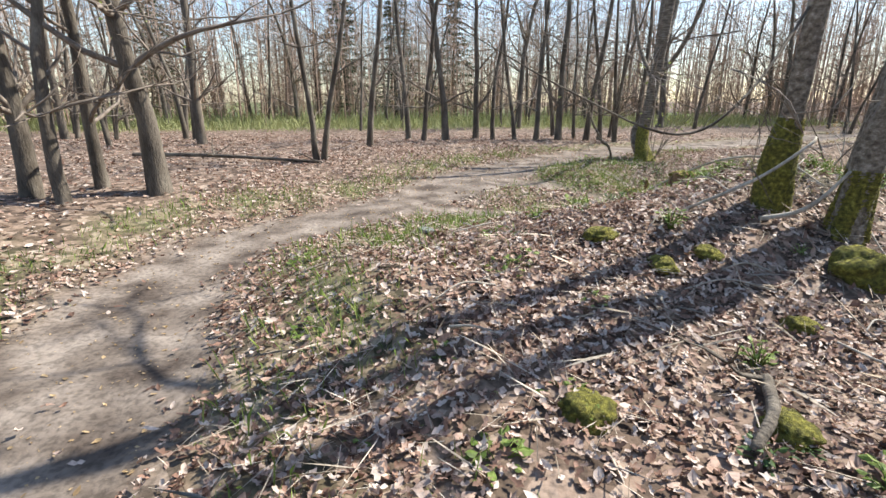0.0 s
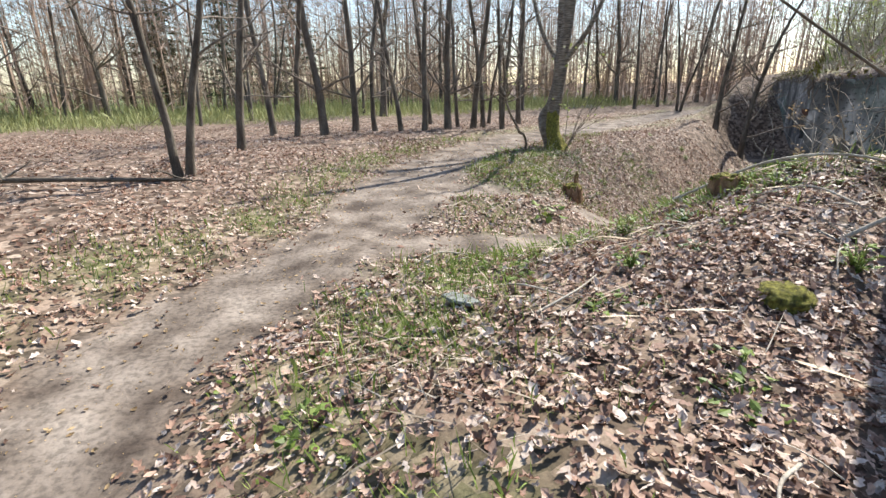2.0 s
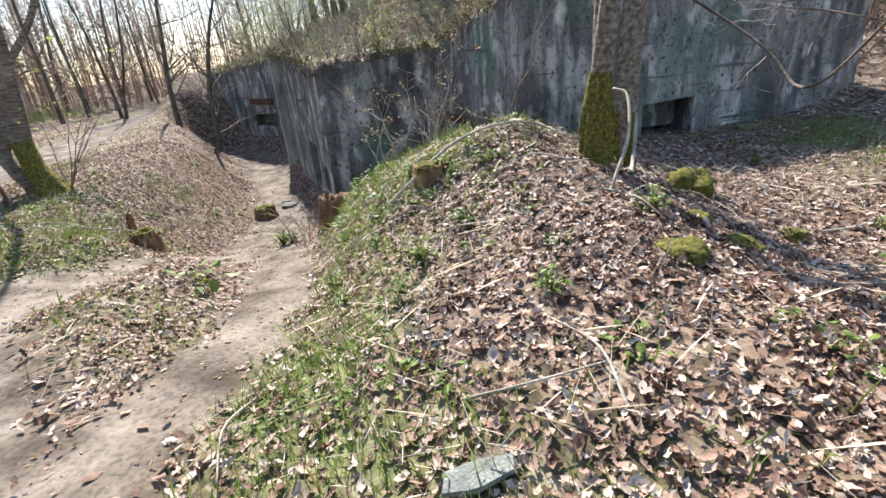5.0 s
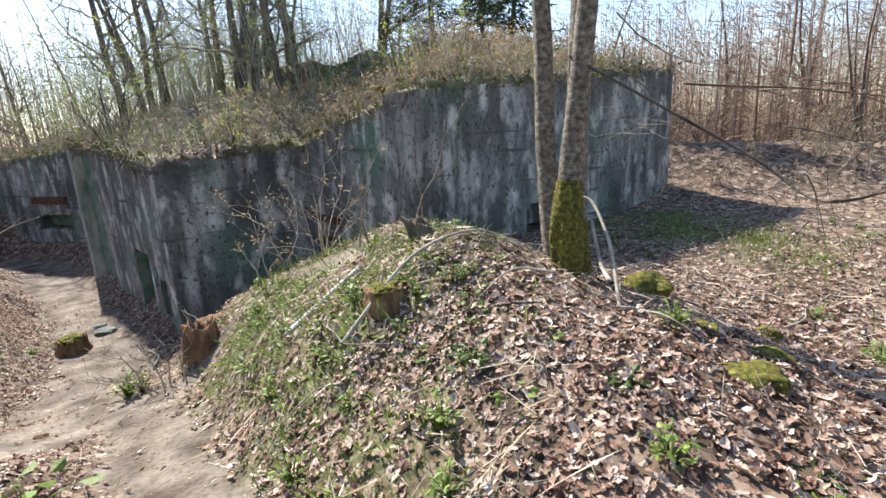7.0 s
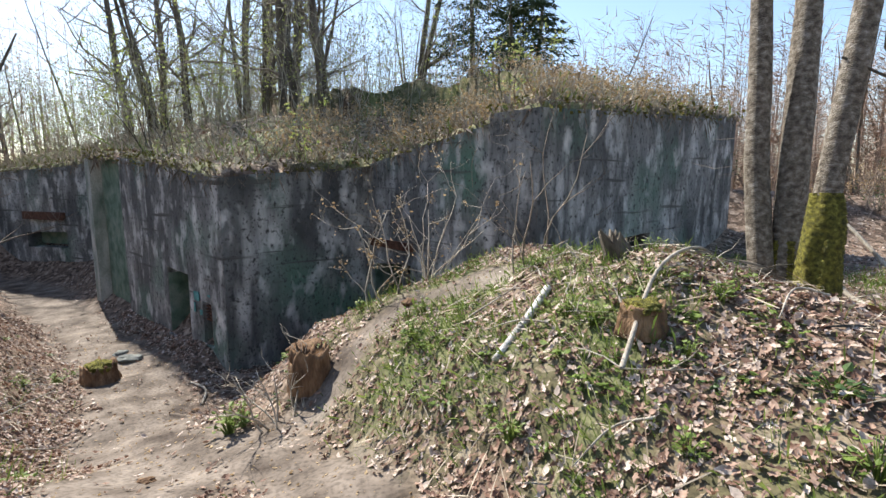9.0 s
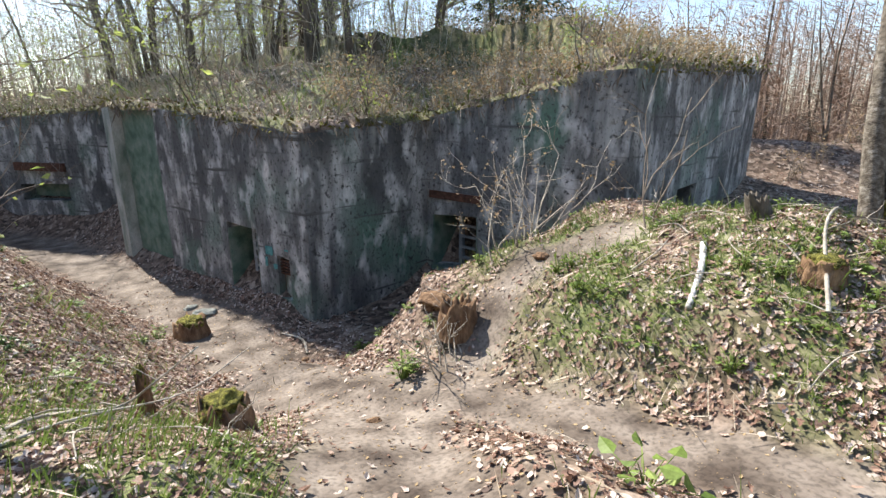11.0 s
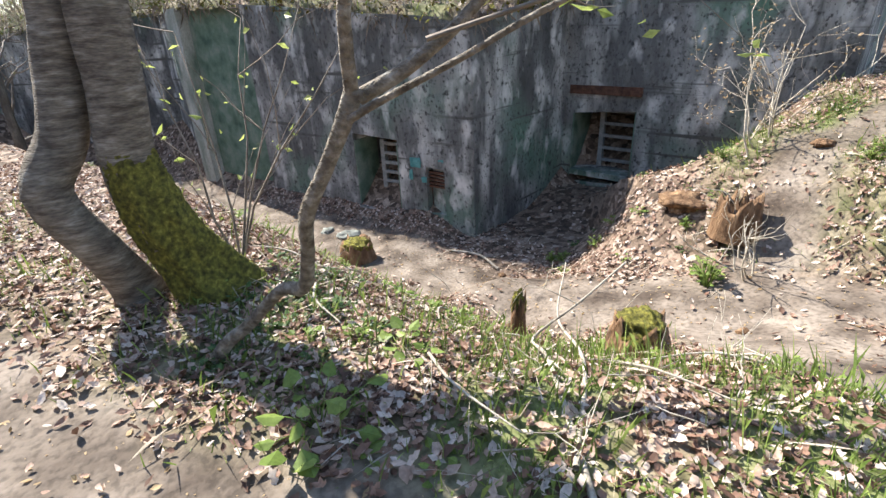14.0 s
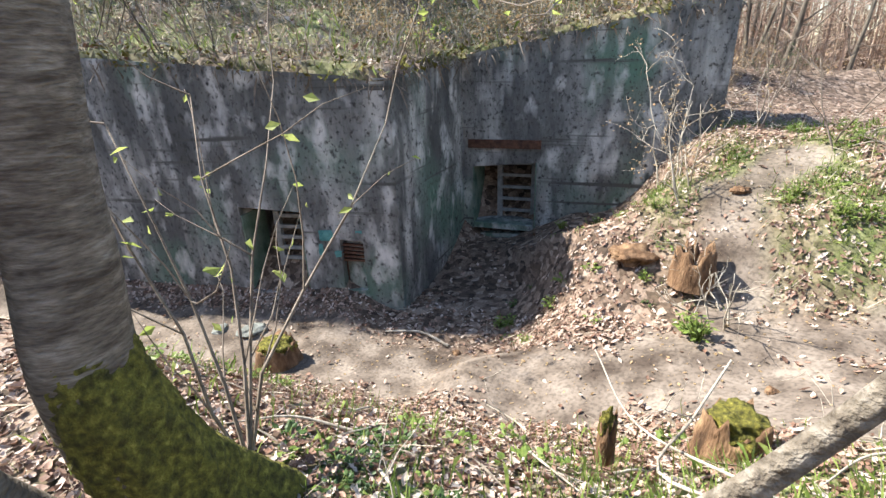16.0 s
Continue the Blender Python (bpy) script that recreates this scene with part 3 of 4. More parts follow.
def far_woods(name, label, seed, count, near, far, a0, a1, material, height=11.0, sprigs=46, low=0.12):
    r = np.random.RandomState(seed)
    ang, dist = r.uniform(a0, a1, count), near + (far - near) * r.rand(count) ** 0.8
    cx, cy = 6 + dist * np.sin(np.radians(ang)), 6 + dist * np.cos(np.radians(ang))
    gz = rise(cx, cy)
    v, f = [], []
    hgt = height * r.uniform(0.7, 1.2, count)
    base = 0
    for i in range(count):
        lean = r.normal(0, 0.03, 2)
        w = r.uniform(0.03, 0.085)
        a = r.uniform(0, 6.28)
        for k in range(3):
            t = a + k * 2.094
            v.append((cx[i] + w * math.cos(t), cy[i] + w * math.sin(t), gz[i] - 0.3))
        v.append((cx[i] + lean[0] * hgt[i], cy[i] + lean[1] * hgt[i], gz[i] + hgt[i]))
        f += [(base, base + 1, base + 3), (base + 1, base + 2, base + 3), (base + 2, base, base + 3)]
        base += 4
        zz = gz[i] + hgt[i] * (low + (0.98 - low) * r.rand(sprigs))
        out = r.normal(0, 1, (sprigs, 3))
        out[:, 2] = np.abs(out[:, 2]) * 0.6
        out /= np.linalg.norm(out, axis=1)[:, None]
        ln = r.uniform(0.5, 2.4, sprigs) * (1.1 - (zz - gz[i]) / hgt[i] * 0.6)
        off = r.uniform(0, 1.0, (sprigs, 1)) * out * [[1, 1, 0.4]]
        for k in range(sprigs):
            q = ((zz[k] - gz[i]) / hgt[i])
            p = np.array([cx[i] + lean[0] * hgt[i] * q, cy[i] + lean[1] * hgt[i] * q, zz[k]]) + off[k]
            e = p + out[k] * ln[k]
            s = np.array([-out[k, 1], out[k, 0], 0.3]) * 0.026
            v += [tuple(p - s), tuple(p + s), tuple(e)]
            f.append((base, base + 1, base + 2))
            base += 3
    ob = flesh(name, v, f, material, smooth=False)
    return tagged(ob, label, "woods", kind="stuff")


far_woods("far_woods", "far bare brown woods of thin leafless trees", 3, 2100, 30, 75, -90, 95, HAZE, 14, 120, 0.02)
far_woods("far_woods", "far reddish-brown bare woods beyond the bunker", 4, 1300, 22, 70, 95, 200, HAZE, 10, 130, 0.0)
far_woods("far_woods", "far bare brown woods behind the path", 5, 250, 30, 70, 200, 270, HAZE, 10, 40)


def shoots(name, label, seed, count, box, tall, material, leaf=None):
    """Thin upright shoots with small young leaves."""
    r = random.Random(seed)
    tubes, spots = Tubes(), []
    root = tagged(new(name), label, "shrub", kind="stuff")
    n = 0
    while n < count:
        x, y = r.uniform(box[0], box[1]), r.uniform(box[2], box[3])
        if not inside(np.array([x]), np.array([y]))[0]:
            continue
        n += 1
        z = roof_or_ground(x, y)
        pts = wander((x, y, z - 0.1), (r.gauss(0, 0.18), r.gauss(0, 0.18), 1), r.uniform(0.5, 1) * tall, 4, r, 0.1)
        tubes.add(pts, taper(0.010, 0.003, 5), 3)
        for _ in range(5):
            i = r.randrange(1, 4)
            tw = wander(pts[i], (r.gauss(0, 1), r.gauss(0, 1), 0.8), tall * 0.22, 2, r, 0.2)
            tubes.add(tw, [0.006, 0.004, 0.002], 3)
            spots += tw[1:]
    tagged(tubes.done("stem_mass", material, root), kind="stuff")
    if leaf:
        tagged(leaf_cloud("foliage", spots, 0.032, leaf, root, r, 3, 0.1), kind="stuff")
    return root


# Both roof growths wear the lightened twig colour, as if sun-flared.
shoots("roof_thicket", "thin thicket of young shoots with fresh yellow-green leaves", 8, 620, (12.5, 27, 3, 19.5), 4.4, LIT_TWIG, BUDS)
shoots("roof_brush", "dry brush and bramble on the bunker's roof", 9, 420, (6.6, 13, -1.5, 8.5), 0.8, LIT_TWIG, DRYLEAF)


def conifer(seed, height, wide):
    r = random.Random(seed)
    root = tagged(new("conifer"), "dark green conifer standing on the bunker's earth roof", "tree", "conifers")
    t = Tubes()
    t.add(wander((0, 0, -0.3), (0, 0, 1), height, 8, r, 0.02), taper(0.16, 0.02, 9), 7)
    t.done("trunk", BARK, root)
    v, f = [], []
    for _ in range(240):
        q = r.uniform(0.08, 1.0)
        a, ln = r.uniform(0, 6.28), wide * (1.05 - q) * r.uniform(0.6, 1.15) + 0.2
        d = Vector((math.cos(a), math.sin(a), r.uniform(-0.15, 0.3)))
        s = Vector((-math.sin(a), math.cos(a), 0))
        for _ in range(34):
            k = r.random() ** 0.7
            c = Vector((0, 0, height * q)) + d * ln * k - Vector((0, 0, 0.35 * k * k * ln * 0.4)) + s * r.gauss(0, 0.12 * ln * (1 - 0.5 * k))
            e = (d * 0.6 + s * r.gauss(0, 0.7) + Vector((0, 0, r.gauss(-0.3, 0.35)))).normalized() * r.uniform(0.12, 0.32)
            w = e.cross(Vector((r.gauss(0, 1), r.gauss(0, 1), 1))).normalized() * 0.028
            i = len(v)
            v += [tuple(c - w), tuple(c + w), tuple(c + e)]
            f.append((i, i + 1, i + 2))
    tagged(flesh("needles", v, f, NEEDLE, root, smooth=False), kind="stuff")
    return root


FIR = conifer(3, 9.0, 2.7)
put(FIR, 17.5, 0.4, 0.3, 1.2)
put(FIR, 15.5, 2.9, 2.0, 0.8, roof_or_ground(15.5, 2.9) - 0.2)
for fx, fy, fs in ((-4, 44, 1.2), (-9, 47, 1.3), (1, 48, 1.2), (-22, 40, 1.1)):
    put(FIR, fx, fy, fx, fs)
put(FIR, 20.0, -1.0, 4.0, 1.3)


# ---- the trees beside the walk ----
def curve(points, n=24):
    """A smooth run through (x, y, z, radius) points."""
    p = [np.array(q, float) for q in points]
    p = [2 * p[0] - p[1]] + p + [2 * p[-1] - p[-2]]
    out = []
    for i in range(1, len(p) - 2):
        m = max(2, n // (len(p) - 3))
        for k in range(m):
            t = k / m
            out.append(0.5 * (2 * p[i] + (p[i + 1] - p[i - 1]) * t + (2 * p[i - 1] - 5 * p[i] + 4 * p[i + 1] - p[i + 2]) * t * t + (3 * p[i] - p[i - 1] - 3 * p[i + 1] + p[i + 2]) * t ** 3))
    return out + [p[-2]]


def limb(name, points, material, parent, sides=12, lumpy=0.12, n=24, label=""):
    c = curve(points, n)
    t = Tubes()
    t.add([q[:3] for q in c], [max(q[3], 0.002) for q in c], sides, lumpy)
    ob = t.done(name, material, parent)
    return tagged(ob, label) if label else ob


def moss_coat(name, points, parent, thick=0.025, lump=0.35, seed=1, n=70):
    """A lumpy cushion of moss over a run of trunk."""
    c = curve(points, n)
    t = Tubes()
    t.add([q[:3] for q in c], [q[3] + thick for q in c], 40, lump, 0.007)
    ob = t.done(name, MOSS, parent)
    return tagged(ob, "yellow-green moss coat")


def twiggery(parent, starts, seed, level=2, twigs=4, leaf=None, leaves=0, size=0.02, material=TWIG, name="crown"):
    r = random.Random(seed)
    t, spots = Tubes(), []
    for (x, y, z), d, ln, rad in starts:
        branch_out(t, (x, y, z), Vector(d), ln, rad, level, r, 0.02, twigs, spots)
    tagged(t.done(name, material, parent), kind="stuff")
    if leaf:
        tagged(leaf_cloud("foliage", [r.choice(spots) for _ in range(leaves)], size, leaf, parent, r, 1, 0.03), kind="stuff")


def mound_trees():
    root = tagged(new("tree"), "grey-barked tree with a thick yellow-green mossy foot on the mound", "tree", "trees on the mound")
    a = [(2.97, 4.34, 0.35, 0.125), (2.97, 4.33, 0.75, 0.102), (2.99, 4.30, 1.3, 0.089), (2.95, 4.18, 2.6, 0.079), (2.95, 4.06, 4.2, 0.066), (3.23, 4.05, 7, 0.040), (3.23, 4.00, 9.5, 0.013)]
    limb("trunk", a, GREYBARK, root)
    moss_coat("moss", [(2.97, 4.34, 0.45, 0.122), (2.97, 4.33, 0.8, 0.109), (2.98, 4.31, 1.15, 0.092), (2.99, 4.30, 1.36, 0.069)], root)
    r = random.Random(4)
    starts = [((2.95, 4.25, z), (math.cos(w), math.sin(w), 0.35), 2.2, 0.04) for z, w in ((3.8, 4.8), (4.6, 2.2), (5.5, 4.0), (6.8, 1.5))]
    twiggery(root, starts, 11, 2, 4, BUDS, 60)
    # low boughs that droop over the start of the walk
    limb("bough", [(2.99, 4.30, 2.3, 0.011), (2.1, 3.5, 1.55, 0.010), (1.6, 3.4, 1.28, 0.009), (0.9, 3.5, 1.55, 0.006), (0.1, 3.7, 2.0, 0.004)], BARK, root, 6)
    twiggery(root, [((2.2, 3.9, 2.0), (-0.6, -0.8, -0.15), 1.8, 0.008), ((1.9, 3.4, 1.7), (-0.3, -0.9, 0.0), 1.2, 0.007), ((3.0, 3.9, 2.6), (0.3, -1, -0.25), 2.6, 0.009), ((3.1, 3.9, 2.2), (0.6, -1, -0.3), 2.4, 0.009), ((3.1, 4.0, 3.2), (0.2, -1, 0.0), 2.8, 0.010)], 12, 2, 6, name="spray")

    root = tagged(new("tree"), "grey-barked tree with two stems rising from one foot on the mound", "tree", "trees on the mound")
    b = [(3.45, 4.02, 0.25, 0.160), (3.47, 4.02, 0.7, 0.128), (3.52, 3.98, 1.4, 0.112), (3.62, 3.88, 2.8, 0.100), (3.74, 3.75, 4.5, 0.080), (3.9, 3.6, 7, 0.048), (3.9, 3.5, 9.5, 0.016)]
    c = [(3.52, 4.14, 0.3, 0.128), (3.58, 4.18, 0.8, 0.104), (3.68, 4.2, 1.6, 0.092), (3.78, 4.2, 3.0, 0.080), (3.9, 4.3, 5, 0.064), (3.9, 4.5, 8.5, 0.016)]
    limb("trunk", b, GREYBARK, root)
    limb("trunk", c, GREYBARK, root)
    moss_coat("moss", [(3.45, 4.02, 0.3, 0.152), (3.47, 4.02, 0.6, 0.120), (3.49, 4.01, 0.95, 0.096)], root, 0.02)
    starts = [((3.8, 3.8, z), (math.cos(w), math.sin(w), 0.4), 2.0, 0.035) for z, w in ((4.4, 5.4), (5.0, 0.6), (5.8, 3.0), (6.6, 4.4), (7.2, 1.5))]
    twiggery(root, starts, 13, 2, 4, BUDS, 60)


mound_trees()


def twin_tree():
    root = tagged(new("tree"), "twin-stemmed tree with smooth ringed bark and moss at its curved foot", "tree")
    a = [(5.40, 13.32, -0.12, 0.17), (5.33, 13.37, 0.14, 0.13), (5.24, 13.44, 0.40, 0.118), (5.26, 13.58, 0.74, 0.118), (5.38, 13.45, 1.01, 0.118), (5.44, 13.37, 1.37, 0.12), (5.48, 13.30, 1.90, 0.122), (5.60, 13.50, 3.40, 0.110), (5.80, 14.00, 6.00, 0.073), (5.80, 14.20, 8.50, 0.024)]
    b = [(5.33, 12.90, -0.14, 0.27), (5.32, 12.98, 0.10, 0.205), (5.30, 13.10, 0.42, 0.165), (5.31, 13.17, 0.83, 0.148), (5.35, 13.13, 1.24, 0.142), (5.38, 13.11, 1.60, 0.146), (5.42, 13.00, 2.60, 0.134), (5.50, 12.80, 5.00, 0.098), (5.50, 12.60, 8.50, 0.024)]
    limb("trunk", a, RINGBARK, root, 18, 0.1, 36)
    limb("trunk", b, RINGBARK, root, 18, 0.12, 36)
    moss_coat("moss", [(5.30, 12.87, -0.1, 0.275), (5.29, 12.96, 0.12, 0.208), (5.275, 13.08, 0.42, 0.163), (5.285, 13.145, 0.72, 0.144), (5.31, 13.16, 0.92, 0.120)], root, 0.01, 0.22)
    starts = [((5.6, 13.2, z), (math.cos(w), math.sin(w), 0.45), 2.0, 0.04) for z, w in ((4.4, 2.6), (5.8, 0.2))]
    twiggery(root, starts, 15, 2, 4, BUDS, 200)
    limb("bough", [(5.48, 13.3, 1.95, 0.06), (5.2, 13.9, 3.0, 0.05), (5.0, 14.5, 5.0, 0.03), (4.9, 14.8, 6.6, 0.01)], GREYBARK, root, 8)
    limb("bough", [(5.42, 13.0, 2.0, 0.06), (5.8, 12.4, 3.0, 0.05), (6.1, 11.9, 4.8, 0.03), (6.2, 11.7, 6.2, 0.01)], GREYBARK, root, 8)
    limb("bough", [(5.5, 13.3, 2.5, 0.05), (6.1, 14.0, 3.6, 0.04), (6.5, 14.6, 5.4, 0.015)], GREYBARK, root, 8)
    # thin shoots from the foot, with fresh leaves
    shoot = [((5.46, 12.74, 0.0), (0.15 + 0.1 * k, 0.08 - 0.14 * k, 1.0), 1.5 + 0.12 * k, 0.012) for k in range(5)]
    twiggery(root, shoot, 16, 1, 4, BUDS, 60, 0.035, name="spray")


twin_tree()


def sapling():
    root = tagged(new("sapling"), "young leaning tree with a kinked peeling grey stem", "tree")
    limb("stem", [(4.46, 12.90, -0.02, 0.0359), (4.38, 12.81, 0.11, 0.0328), (4.33, 12.69, 0.21, 0.0296), (4.17, 12.53, 0.43, 0.0281), (4.02, 12.44, 0.50, 0.0312), (3.90, 12.41, 0.69, 0.0265), (3.76, 12.40, 0.90, 0.0273), (3.65, 12.33, 1.08, 0.0250), (3.57, 12.27, 1.23, 0.0265), (3.54, 12.23, 1.33, 0.0281)], GREYBARK, root, 12, 0.2, 60)
    for pts in ([(3.54, 12.24, 1.32, 0.0211), (3.47, 12.255, 1.45, 0.0187), (3.41, 12.25, 1.58, 0.0164), (3.36, 12.16, 1.85, 0.0140), (3.4, 12.0, 2.8, 0.0078)],
                [(3.555, 12.22, 1.30, 0.0234), (3.52, 12.10, 1.36, 0.0211), (3.48, 12.02, 1.42, 0.0195), (3.42, 11.9, 1.53, 0.0156), (3.2, 11.6, 1.9, 0.0101), (2.9, 11.2, 2.4, 0.0055)],
                [(3.57, 12.27, 1.23, 0.0125), (3.44, 12.19, 1.30, 0.0109), (3.28, 12.03, 1.40, 0.0086), (3.1, 11.85, 1.52, 0.0070), (2.8, 11.5, 1.7, 0.0039)]):
        limb("branch", pts, GREYBARK, root, 8, 0.15)
    twiggery(root, [((3.3, 12.1, 1.45), (-0.3, -0.8, 0.2), 1.2, 0.008), ((3.52, 12.15, 1.9), (0.8, -0.9, 0.0), 1.8, 0.008), ((3.1, 11.9, 1.66), (0.5, -0.9, 0.1), 1.3, 0.007), ((3.5, 12.1, 2.1), (0.9, -0.4, -0.2), 1.7, 0.008)], 18, 1, 3, BUDS, 36, 0.035, name="spray")


sapling()


def shrub(name, label, x, y, z, stems, tall, seed, leaf=None, leaves=0, lean=(0, 0), material=TWIG, size=0.03):
    r = random.Random(seed)
    root = tagged(new(name), label, "shrub")
    t, spots = Tubes(), []
    for _ in range(stems):
        d = Vector((lean[0] + r.gauss(0, 0.28), lean[1] + r.gauss(0, 0.28), 1))
        branch_out(t, (x + r.gauss(0, 0.1), y + r.gauss(0, 0.1), z - 0.08), d, tall * r.uniform(0.7, 1.1), 0.014, 2, r, 0.03, 3, spots)
    tagged(t.done("stem_mass", material, root), kind="stuff")
    if leaf:
        tagged(leaf_cloud("foliage", [r.choice(spots) for _ in range(leaves)], size, leaf, root, r, 3, 0.04), kind="stuff")
    return root


shrub("shrub", "pale bare shrub with withered brown seed heads", 6.25, 6.5, float(rise(6.25, 6.5)), 6, 1.5, 31, DRYLEAF, 70, (-0.15, -0.1), DEADWOOD, 0.022)
shrub("shrub", "pale bare shrub with withered brown seed heads", 5.9, 7.1, float(rise(5.9, 7.1)), 4, 1.4, 32, DRYLEAF, 60, (0.1, 0.1), DEADWOOD, 0.022)
shrub("shrub", "silvery leafless shrub leaning over the trench", 4.9, 8.2, float(rise(4.9, 8.2)), 9, 0.7, 33, None, 0, (0.35, 0.45), DEADWOOD)
for k, (x, y, h) in enumerate(((7.5, 5.3, 1.4), (5.6, 5.0, 1.7), (7.0, 3.8, 1.2), (4.6, 5.9, 1.2))):
    shrub("shrub", "thin upright bare stems growing by the concrete", x, y, roof_or_ground(x, y) if k != 0 and k != 2 else float(rise(5.6, 5.6)), 2, h, 40 + k)
EDGE_SHRUBS = ((11.2, 10.6, 2.4), (11.6, 11.0, 2.6), (9.6, 8.2, 1.0), (13.2, 11.6, 2.2), (7.6, 5.0, 1.0), (8.4, 4.0, 1.2), (16, 13, 2.2))
for k, (x, y, h) in enumerate(EDGE_SHRUBS):
    shrub("shrub", "thin young tree with a few fresh leaves at the roof's edge", x, y, roof_or_ground(x, y), 3, h, 50 + k, BUDS, 50, (-0.05, 0.05), BARK)


for k in range(14):
    rb = random.Random(300 + k)
    t = rb.random()
    x, y = 10.3 - 3.6 * t + rb.gauss(0, 0.7), -1.6 - 6.0 * t + rb.gauss(0, 0.7)
    if not inside(np.array([x]), np.array([y]))[0]:
        shrub("brush", "tangled dry brush on the bank beside the bunker", x, y, float(rise(x, y)), 7, rb.uniform(0.6, 1.0), 320 + k, DRYLEAF if k % 3 else IVY, 30, (0, 0), TWIG)


# ---- stumps, stones, dead wood ----
def lump(name, label, category, x, y, size, material, seed, sink=0.3, rough=0.35, flat=0.8, top=None, z=None):
    bm = bmesh.new()
    bmesh.ops.create_icosphere(bm, subdivisions=4, radius=1)
    for v in bm.verts:
        n1 = noise.noise(v.co * 1.5 + Vector((seed * 3.1, 0, 0)))
        n2 = noise.noise(v.co * 4.5 + Vector((seed * 1.7, 5, 0)))
        v.co *= 1 + rough * n1 + rough * 0.45 * n2
        v.co.x *= size[0]
        v.co.y *= size[1]
        v.co.z *= size[2] * (flat if v.co.z > 0 else 1)
    ob = part(name, bm, material, None, "", True)
    ob.matrix_basis = at(x, y, seed, 1, size[2] * sink - size[2] * 0.5, z)
    return tagged(ob, label, category)


def stump(label, x, y, radius, tall, seed, coat=True, wood=ROT, tilt=0.0):
    root = tagged(new("tree_stump"), label, "stump")
    r = random.Random(seed)
    bm = bmesh.new()
    rings, sides = 9, 28
    grid = []
    for j in range(rings + 3):
        row = []
        for k in range(sides):
            w = 2 * math.pi * k / sides
            rr = radius * (1.25 - 0.3 * min(j, rings) / rings + 0.18 * noise.noise((math.cos(w) * 2, math.sin(w) * 2, seed)) + 0.12 * noise.noise((math.cos(w) * 6, math.sin(w) * 6, j * 0.4 + seed)))
            zz = tall * min(j, rings) / rings
            if j >= rings - 1:
                zz += tall * 0.45 * noise.noise((math.cos(w) * 3.5, math.sin(w) * 3.5, seed + 7))
            if j > rings:
                rr *= 0.75 if j == rings + 1 else 0.3
                zz -= tall * (0.18 if j == rings + 1 else 0.3)
            row.append(bm.verts.new((rr * math.cos(w) + tilt * zz, rr * math.sin(w), zz)))
        grid.append(row)
    for j in range(rings + 2):
        for k in range(sides):
            q = (k + 1) % sides
            bm.faces.new((grid[j][k], grid[j][q], grid[j + 1][q], grid[j + 1][k]))
    bm.faces.new(grid[-1])
    part("wood", bm, wood, root, "", True)
    if coat:
        bm = bmesh.new()
        bmesh.ops.create_icosphere(bm, subdivisions=4, radius=1)
        for v in bm.verts:
            v.co *= 1 + 0.4 * noise.noise(v.co * 2.2 + Vector((seed, 0, 0))) + 0.2 * noise.noise(v.co * 6 + Vector((seed, 3, 0)))
            v.co = Vector((v.co.x * radius * 0.95 + tilt * tall, v.co.y * radius * 0.8, v.co.z * tall * 0.3 + tall * 0.88))
        part("moss", bm, MOSS, root, "green moss cap", True)
    root.matrix_basis = at(x, y, seed * 1.3, 1, 0.06)
    return root


stump("broken mossy stump beside the trodden ramp", 4.15, 10.36, 0.18, 0.34, 2)
stump("dark stump with a mossy top in the trench", 8.85, 11.3, 0.24, 0.36, 3)
stump("crumbling orange-brown rotten stump on the slope", 5.33, 7.97, 0.2, 0.4, 5, False)
stump("weathered broken stump on top of the mound", 3.85, 5.35, 0.11, 0.26, 6, False, BARK, 0.4)
stump("mossy broken stump on the mound", 2.9, 5.85, 0.14, 0.2, 7)
stump("thin mossy broken stem on the bank", 4.65, 11.0, 0.05, 0.42, 8)
lump("mossy_boulder", "moss-covered lump beside the trees", "boulder", 3.15, 3.45, (0.22, 0.2, 0.2), MOSS, 1)
for k, (x, y, s) in enumerate(((1.35, 4.0, 0.13), (1.7, 3.55, 0.11), (2.1, 3.7, 0.10), (0.7, 2.0, 0.12), (1.6, 1.9, 0.11), (2.35, 2.9, 0.09))):
    lump("moss_clump", "clump of green moss in the leaf litter", "moss", x, y, (s * 1.2, s, s * 0.7), MOSS, 10 + k)
for k, (x, y) in enumerate(((6.0, 7.9),)):
    lump("earth_clod", "exposed earth and roots on the eroded slope", "earth", x, y, (0.3, 0.24, 0.13), ROT, 20 + k, 0.95, 0.5)
for k, (x, y, s) in enumerate(((9.9, 11.2, 0.16), (10.3, 11.5, 0.1), (5.3, 6.9, 0.09), (4.2, 9.2, 0.05), (7.4, 9.6, 0.05))):
    lump("stone", "rough grey stone lying in the earth", "stone", x, y, (s * 1.3, s, s * 0.55), STONE if k < 2 else ROT, 30 + k)


def slab():
    bm = bmesh.new()
    pts = [(-0.17, -0.05), (-0.03, -0.085), (0.15, -0.05), (0.17, 0.03), (0.02, 0.06), (-0.13, 0.05)]
    lo = [bm.verts.new((x, y, 0)) for x, y in pts]
    hi = [bm.verts.new((x * 0.95, y * 0.95, 0.02)) for x, y in pts]
    bm.faces.new(lo[::-1]), bm.faces.new(hi)
    for i in range(6):
        bm.faces.new((lo[i], lo[(i + 1) % 6], hi[(i + 1) % 6], hi[i]))
    bmesh.ops.bevel(bm, geom=bm.edges[:], offset=0.004, segments=1)
    ob = part("slate_slab", bm, STONE)
    ob.matrix_basis = at(-0.17, 5.12, -1.15, 0.95, -0.035) @ pose(0, 0, 0, 0, -4, 0)
    tagged(ob, "flat grey slate slab lying in the leaves", "slab")


slab()


